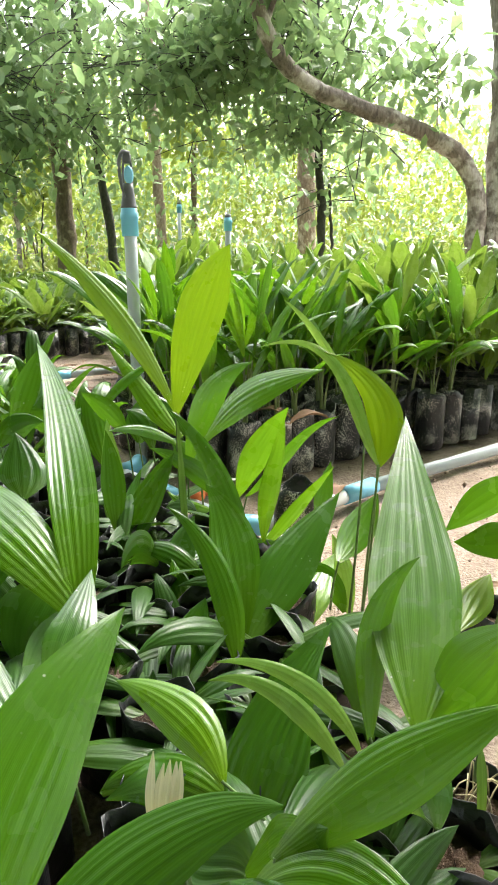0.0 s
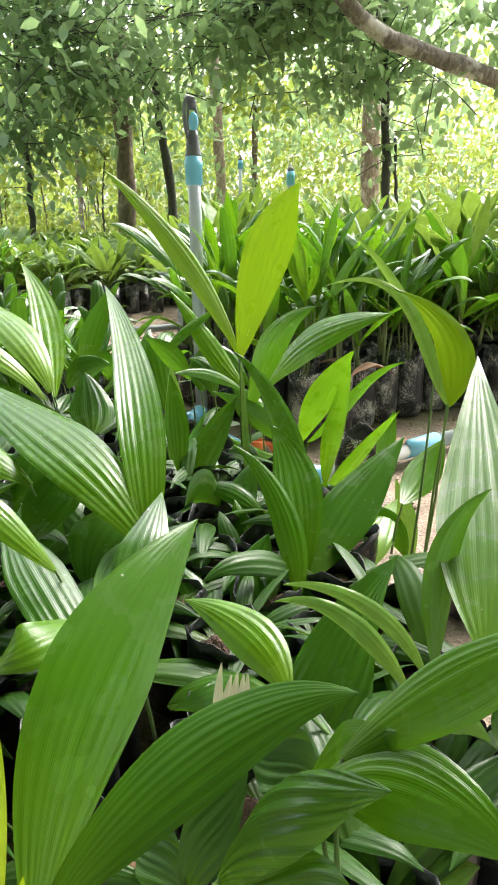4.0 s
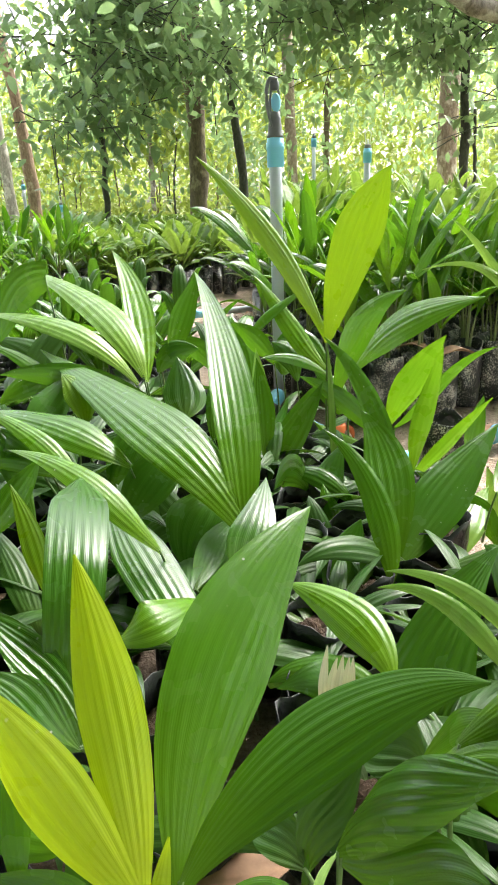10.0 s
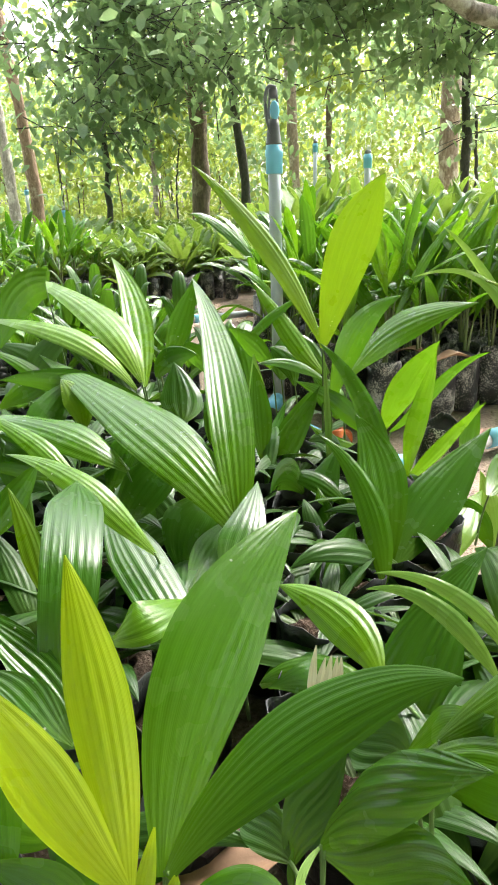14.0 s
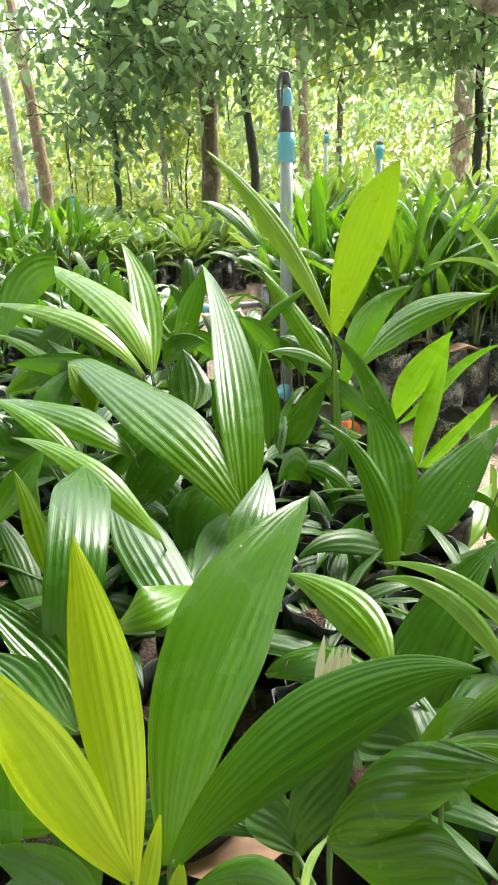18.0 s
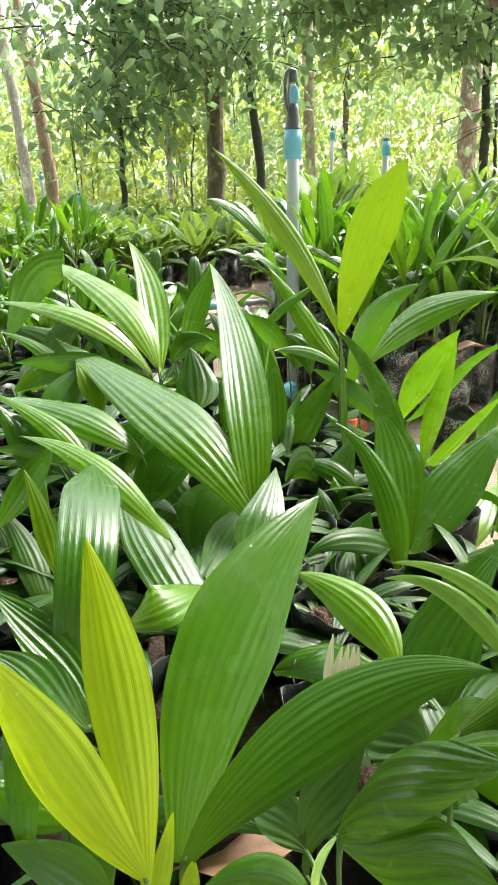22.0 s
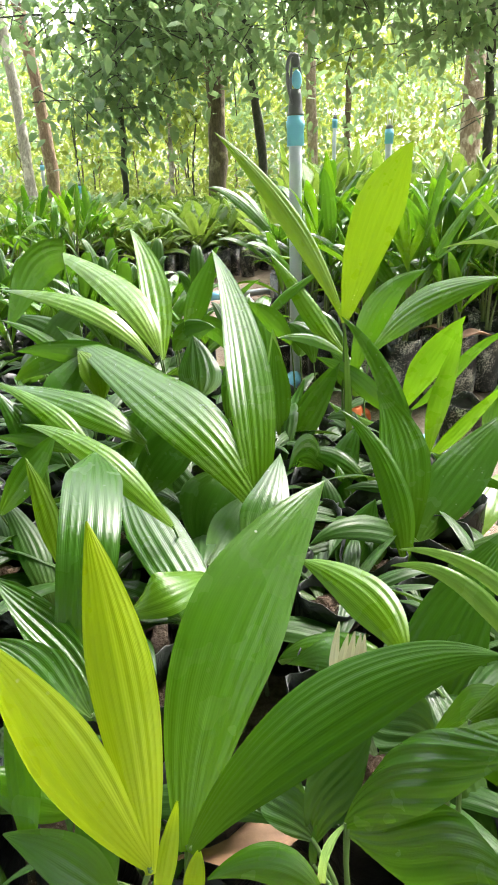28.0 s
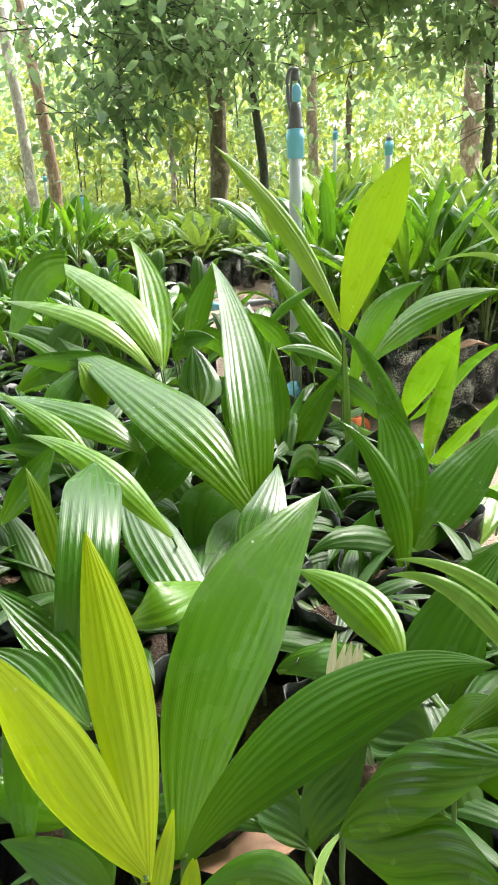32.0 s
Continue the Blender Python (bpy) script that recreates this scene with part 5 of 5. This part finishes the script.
leaf(p, (0.112, 0.480, 0.091), (0.102, 0.474, 0.117), (0.094, 0.459, 0.122), (0.086, 0.438, 0.107), 0.0339, (0.821, -0.558, -0.117), "deep", 0.15, 0.5, 5, 0.12)
leaf(p, (0.115, 0.465, 0.050), (0.121, 0.489, 0.076), (0.130, 0.513, 0.099), (0.142, 0.539, 0.119), 0.0347, (-0.030, -0.679, 0.734), "deep", 0.15, 0.5, 5, 0.12)
leaf(p, (0.148, 0.310, 0.073), (0.150, 0.328, 0.091), (0.157, 0.346, 0.105), (0.165, 0.363, 0.120), 0.0313, (0.007, -0.653, 0.758), "deep", 0.12, 0.5, 6, 0.12)
leaf(p, (0.152, 0.417, 0.072), (0.141, 0.433, 0.081), (0.133, 0.449, 0.092), (0.127, 0.466, 0.104), 0.0188, (-0.007, -0.546, 0.838), "mid", 0.12, 0.5, 5, 0.12)
p = seedling(0.275, 0.200, "areca palm seedling with a large glossy pleated leaf", True, 0.72)
leaf(p, (0.280, 0.179, 0.149), (0.289, 0.220, 0.170), (0.297, 0.276, 0.190), (0.319, 0.407, 0.252), 0.0520, (-0.179, -0.365, 0.914), "mid", -0.04, 0.5, 7, 0.12)
leaf(p, (0.288, 0.196, 0.138), (0.298, 0.189, 0.163), (0.309, 0.181, 0.186), (0.323, 0.173, 0.208), 0.0390, (-0.824, -0.517, 0.232), "mid", 0.12, 0.5, 8, 0.12)
leaf(p, (0.264, 0.211, 0.116), (0.266, 0.223, 0.147), (0.261, 0.237, 0.187), (0.293, 0.245, 0.208), 0.0179, (0.117, -0.943, 0.312), "mid", 0.12, 0.5, 5, 0.12)
leaf(p, (0.287, 0.158, 0.109), (0.290, 0.170, 0.113), (0.294, 0.181, 0.117), (0.299, 0.192, 0.123), 0.0123, (0.052, -0.400, 0.915), "deep", 0.1, 0.5, 4, 0.12)
p = seedling(0.210, 0.090, "areca palm seedling with a long arching blade", True, 0.72)
leaf(p, (0.207, 0.098, 0.156), (0.232, 0.100, 0.182), (0.260, 0.096, 0.205), (0.290, 0.095, 0.225), 0.0249, (-0.539, -0.572, 0.618), "mid", 0.12, 0.5, 8, 0.12)
leaf(p, (0.199, 0.092, 0.145), (0.218, 0.090, 0.167), (0.243, 0.071, 0.167), (0.261, 0.055, 0.161), 0.0318, (-0.462, -0.442, 0.769), "mid", 0.12, 0.45, 8, 0.2)
leaf(p, (0.241, 0.097, 0.071), (0.241, 0.106, 0.083), (0.256, 0.112, 0.092), (0.269, 0.116, 0.088), 0.0160, (-0.269, -0.401, 0.876), "pale", 0.14, 0.5, 5, 0.12)
leaf(p, (0.257, 0.177, 0.103), (0.264, 0.175, 0.117), (0.271, 0.169, 0.121), (0.281, 0.159, 0.115), 0.0124, (-0.618, -0.318, 0.719), "pale", 0.16, 0.5, 5, 0.12)
p = seedling(0.345, 0.460, "areca palm seedling with a split arching leaf", True, 0.72)
leaf(p, (0.296, 0.386, 0.218), (0.278, 0.395, 0.246), (0.281, 0.450, 0.326), (0.205, 0.457, 0.299), 0.0106, (-0.119, -0.813, 0.570), "pale", 0.1, 0.4, 4, 0.12)
leaf(p, (0.296, 0.386, 0.218), (0.312, 0.405, 0.247), (0.305, 0.424, 0.278), (0.258, 0.438, 0.298), 0.0271, (-0.241, -0.860, 0.449), "bright", 0.1, 0.4, 5, 0.12)
leaf(p, (0.287, 0.397, 0.240), (0.283, 0.445, 0.271), (0.250, 0.449, 0.321), (0.227, 0.468, 0.337), 0.0072, (-0.073, -0.904, 0.422), "pale", 0.1, 0.5, 3, 0.12)
leaf(p, (0.311, 0.378, 0.203), (0.314, 0.373, 0.181), (0.309, 0.368, 0.162), (0.295, 0.363, 0.145), 0.0170, (-0.234, -0.923, 0.306), "stem", 0.1, 0.5, 2, 0.12)
p = seedling(0.400, 0.420, "areca palm seedling leaning over the sandy path", True, 0.72)
leaf(p, (0.388, 0.332, 0.227), (0.373, 0.345, 0.213), (0.357, 0.351, 0.197), (0.340, 0.351, 0.180), 0.0260, (-0.292, -0.952, -0.087), "mid", 0.12, 0.5, 5, 0.12)
leaf(p, (0.380, 0.304, 0.198), (0.371, 0.316, 0.186), (0.358, 0.325, 0.180), (0.340, 0.331, 0.180), 0.0265, (-0.540, -0.840, -0.045), "mid", 0.12, 0.5, 5, 0.12)
leaf(p, (0.331, 0.280, 0.142), (0.342, 0.296, 0.147), (0.353, 0.311, 0.153), (0.365, 0.325, 0.159), 0.0227, (-0.025, -0.332, 0.943), "bright", 0.12, 0.55, 5, 0.12)
leaf(p, (0.272, 0.411, 0.128), (0.285, 0.434, 0.135), (0.299, 0.455, 0.148), (0.314, 0.472, 0.166), 0.0297, (0.014, -0.533, 0.846), "mid", 0.12, 0.55, 6, 0.12)
leaf(p, (0.284, 0.445, 0.062), (0.279, 0.458, 0.079), (0.265, 0.468, 0.091), (0.244, 0.475, 0.097), 0.0236, (-0.310, -0.867, 0.391), "mid", 0.12, 0.55, 6, 0.12)
leaf(p, (0.289, 0.444, 0.057), (0.290, 0.465, 0.075), (0.286, 0.484, 0.094), (0.278, 0.500, 0.115), 0.0181, (-0.351, -0.704, 0.618), "pale", 0.12, 0.55, 5, 0.12)
p = seedling(0.110, 0.600, "young areca palm seedling with upright narrow leaf", True, 0.72)
leaf(p, (0.049, 0.592, 0.065), (0.045, 0.616, 0.107), (0.039, 0.641, 0.149), (0.030, 0.666, 0.190), 0.0273, (0.311, -0.796, 0.519), "pale", -0.08, 0.45, 5, 0.12)
leaf(p, (0.062, 0.572, 0.068), (0.077, 0.590, 0.102), (0.094, 0.612, 0.133), (0.112, 0.637, 0.161), 0.0293, (0.378, -0.841, 0.388), "mid", 0.1, 0.45, 5, 0.12)
leaf(p, (0.021, 0.702, 0.117), (0.002, 0.724, 0.147), (0.000, 0.736, 0.186), (-0.021, 0.772, 0.211), 0.0359, (0.225, -0.793, 0.566), "mid", 0.1, 0.5, 6, 0.12)
leaf(p, (-0.003, 0.758, 0.164), (0.006, 0.786, 0.205), (0.044, 0.812, 0.222), (0.070, 0.834, 0.240), 0.0140, (0.167, -0.758, 0.630), "mid", 0.1, 0.5, 3, 0.12)
leaf(p, (0.108, 0.773, 0.141), (0.075, 0.787, 0.158), (0.050, 0.799, 0.209), (-0.003, 0.838, 0.260), 0.0290, (0.217, -0.814, 0.538), "fresh", 0.1, 0.5, 5, 0.12)
leaf(p, (0.069, 0.760, 0.127), (0.060, 0.782, 0.163), (0.047, 0.792, 0.168), (0.028, 0.800, 0.172), 0.0356, (0.037, -0.680, 0.732), "deep", 0.1, 0.5, 5, 0.12)
leaf(p, (0.110, 0.824, 0.129), (0.079, 0.839, 0.159), (0.066, 0.852, 0.172), (0.035, 0.861, 0.186), 0.0336, (0.033, -0.787, 0.616), "deep", 0.1, 0.5, 5, 0.12)
leaf(p, (0.129, 0.737, 0.089), (0.120, 0.750, 0.111), (0.117, 0.776, 0.120), (0.090, 0.769, 0.141), 0.0384, (0.040, -0.702, 0.711), "mid", 0.1, 0.5, 5, 0.12)
leaf(p, (0.171, 0.420, 0.033), (0.152, 0.439, 0.058), (0.141, 0.444, 0.082), (0.130, 0.476, 0.090), 0.0200, (0.107, -0.760, 0.642), "fresh", 0.1, 0.5, 4, 0.12)
leaf(p, (0.189, 0.654, 0.068), (0.139, 0.643, 0.085), (0.121, 0.621, 0.099), (0.103, 0.631, 0.113), 0.0144, (0.563, -0.682, 0.467), "fresh", 0.1, 0.5, 3, 0.12)
leaf(p, (0.132, 0.315, 0.066), (0.113, 0.330, 0.087), (0.109, 0.339, 0.084), (0.086, 0.352, 0.104), 0.0203, (0.133, -0.515, 0.847), "deep", 0.1, 0.5, 5, 0.12)
leaf(p, (0.243, 0.516, 0.074), (0.226, 0.529, 0.091), (0.212, 0.537, 0.091), (0.191, 0.543, 0.088), 0.0146, (-0.188, -0.666, 0.722), "mid", 0.1, 0.5, 4, 0.12)
leaf(p, (0.232, 0.397, 0.053), (0.259, 0.439, 0.093), (0.255, 0.456, 0.082), (0.280, 0.490, 0.100), 0.0336, (0.004, -0.314, 0.949), "pale", 0.1, 0.5, 7, 0.12)
leaf(p, (0.185, 0.306, 0.071), (0.141, 0.286, 0.070), (0.196, 0.370, 0.075), (0.217, 0.376, 0.064), 0.0267, (0.315, -0.164, 0.935), "old", 0.1, 0.5, 6, 0.12)
leaf(p, (0.125, 0.269, 0.063), (0.130, 0.284, 0.071), (0.132, 0.299, 0.081), (0.131, 0.313, 0.091), 0.0144, (0.071, -0.540, 0.839), "old", 0.1, 0.5, 5, 0.12)
leaf(p, (0.093, 0.341, 0.071), (0.098, 0.360, 0.090), (0.104, 0.376, 0.100), (0.122, 0.391, 0.101), 0.0160, (0.121, -0.570, 0.813), "old", 0.1, 0.5, 5, 0.12)
leaf(p, (0.189, 0.264, 0.071), (0.182, 0.279, 0.074), (0.180, 0.280, 0.083), (0.179, 0.289, 0.087), 0.0099, (-0.009, -0.668, 0.744), "fresh", 0.1, 0.5, 4, 0.12)
leaf(p, (0.125, 0.374, 0.054), (0.148, 0.397, 0.063), (0.124, 0.407, 0.107), (0.117, 0.435, 0.105), 0.0195, (0.133, -0.773, 0.621), "old", 0.1, 0.5, 5, 0.12)
leaf(p, (0.157, 0.459, 0.087), (0.135, 0.472, 0.107), (0.112, 0.481, 0.115), (0.090, 0.484, 0.105), 0.0214, (-0.003, -0.618, 0.786), "deep", 0.1, 0.5, 5, 0.12)
leaf(p, (0.115, 0.216, 0.075), (0.131, 0.233, 0.081), (0.143, 0.245, 0.077), (0.168, 0.259, 0.071), 0.0222, (0.340, -0.300, 0.891), "deep", 0.1, 0.5, 6, 0.12)
p = seedling(0.325, 0.215, "areca palm seedling stem in a bag with dry grass", True, 0.72)
leaf(p, (0.316, 0.181, 0.099), (0.317, 0.185, 0.109), (0.317, 0.189, 0.119), (0.317, 0.194, 0.129), 0.0046, (-0.313, -0.870, 0.380), "stem", 0, 0.5, 2, 0.8)
leaf(p, (0.315, 0.189, 0.131), (0.317, 0.189, 0.148), (0.325, 0.188, 0.162), (0.337, 0.185, 0.174), 0.0169, (-0.681, -0.680, 0.272), "mid", 0.1, 0.5, 5, 0.12)

# ---- fallen leaves and litter ----
def dry_leaf(x, y, z, length, turn, label, curl=0.25, wide=0.42):
    a = radians(turn)
    d = np.array((math.cos(a), math.sin(a), 0))
    t = thing("fallen_leaf", x, y, z, label, "leaf", "fallen leaves")
    v, f, uv = blade(-d * length / 2, -d * length / 6 + (0, 0, length * curl), d * length / 6 + (0, 0, length * curl), d * length / 2, length * wide, (0, 0, 1), -0.15, 0.45, 3, 0.08, 12, 0.03)
    part("blade", mesh_of("blade", v, f, DRY_LEAF, uv), t)
    v, f = tube([-d * length * 0.72, -d * length * 0.6 + (0, 0, 0.002), -d * length * 0.5], [0.0009, 0.0009, 0.0012], 6)
    part("stalk", mesh_of("stalk", v, f, DRY_LEAF), t)


dry_leaf(0.300, 0.985, 0.112, 0.075, 20, "reddish-brown dry leaf lying on a bag rim")
dry_leaf(0.235, 1.03, 0.112, 0.07, 160, "brown dry leaf caught between seedling stems")
dry_leaf(0.335, 0.885, 0.02, 0.06, 70, "brown dry leaf leaning on the pipe joint", 0.3)
dry_leaf(0.125, 0.088, 0.084, 0.050, 25, "brown crinkled dry leaf lying on soil", 0.12, 0.62)
r = np.random.default_rng(77)
for k in range(60):
    x, y = (r.uniform(0.3, 1.2), r.uniform(0.3, 1.1)) if k % 2 else (r.uniform(-0.7, -0.1), r.uniform(1.75, 2.5))
    if k % 2 and y > 0.62 + 0.8 * (x - 0.2):
        continue
    dry_leaf(x, y, 0.004, r.uniform(0.02, 0.05), r.uniform(0, 360), "small brown dry leaf on the sandy path", 0.12)

# ---- tape, withered leaf, dry grass ----
t = thing("marker_tape", 0.118, 0.855, 0.03, "strip of orange tape tied at the pipe joint", "tape")
v, f = turned([(0.0125, -0.006), (0.0135, -0.004), (0.0135, 0.006), (0.0125, 0.008), (0.010, 0.008), (0.010, -0.006)], 16)
part("loop", mesh_of("loop", v, f, ORANGE), t)
v, f, uv = blade((0.012, 0, 0), (0.02, 0.004, 0.006), (0.024, 0.008, -0.006), (0.026, 0.01, -0.02), 0.008, (0, -1, 0.3), 0, 0.5, 2, 0.8, 8)
part("tail", mesh_of("tail", v, f, ORANGE), t)
r = np.random.default_rng(12)
for k in range(16):
    a = r.uniform(0, 6.28)
    x, y = 0.325 + r.normal(0, 0.012), 0.215 + r.normal(0, 0.012)
    t = thing("dry_grass", x, y, 0.072, "thin dry straw blade on the bag soil", "grass", "dry grass blades")
    d = np.array((math.cos(a), math.sin(a), 0)) * r.uniform(0.015, 0.035)
    v, f = tube(curve_points([(0, 0, -0.004), d * 0.5 + (0, 0, r.uniform(0.008, 0.02)), d + (0, 0, r.uniform(-0.002, 0.014))], 7), np.linspace(0.0006, 0.0003, 7), 5)
    part("straw", mesh_of("straw", v, f, STRAW), t)
for x, y, h in ((-1.02, 2.12, 0.26), (-1.5, 2.6, 0.24), (0.55, 1.75, 0.33)):
    t = thing("withered_leaf", x, y, 0, "yellowed seedling leaf standing upright", "leaf", "withered leaves")
    v, f, uv = blade((0, 0, 0.1), (0, 0, 0.14), (0.005, 0, h - 0.05), (0.012, 0, h), 0.022, (0, -1, 0.2), 0.1, 0.5, 3, 0.2, 12)
    part("blade", mesh_of("blade", v, f, LEAF["yellow"], uv), t)
    v, f = tube([(0, 0, 0.0), (0, 0, 0.06), (0, 0, 0.1)], [0.002] * 3, 6)
    part("stalk", mesh_of("stalk", v, f, STEM_BROWN), t)

# ---- clods and pebbles of the sandy path ----
r = np.random.default_rng(88)
V, FA, n = [], [], 0
octa = np.array([(1, 0, 0), (-1, 0, 0), (0, 1, 0), (0, -1, 0), (0, 0, 1), (0, 0, -1)], float)
sides = [(0, 2, 4), (2, 1, 4), (1, 3, 4), (3, 0, 4), (2, 0, 5), (1, 2, 5), (3, 1, 5), (0, 3, 5)]
for k in range(2600):
    if k % 3:
        x, y = r.uniform(0.2, 1.6), r.uniform(0.2, 1.6)
    else:
        x, y = r.uniform(-0.9, 0.0), r.uniform(1.5, 2.5)
    v = octa * r.uniform(0.6, 1.3, (6, 3)) * abs(r.normal(0.0014, 0.0016)) + 0.0
    V.append(v + (x, y, 0.001))
    FA += [tuple(i + n for i in q) for q in sides]
    n += 6
tagged(new("soil_clods", mesh_of("soil_clods", np.concatenate(V), FA, SAND)), "small clods and pebbles scattered on sandy soil", "soil", kind="stuff")
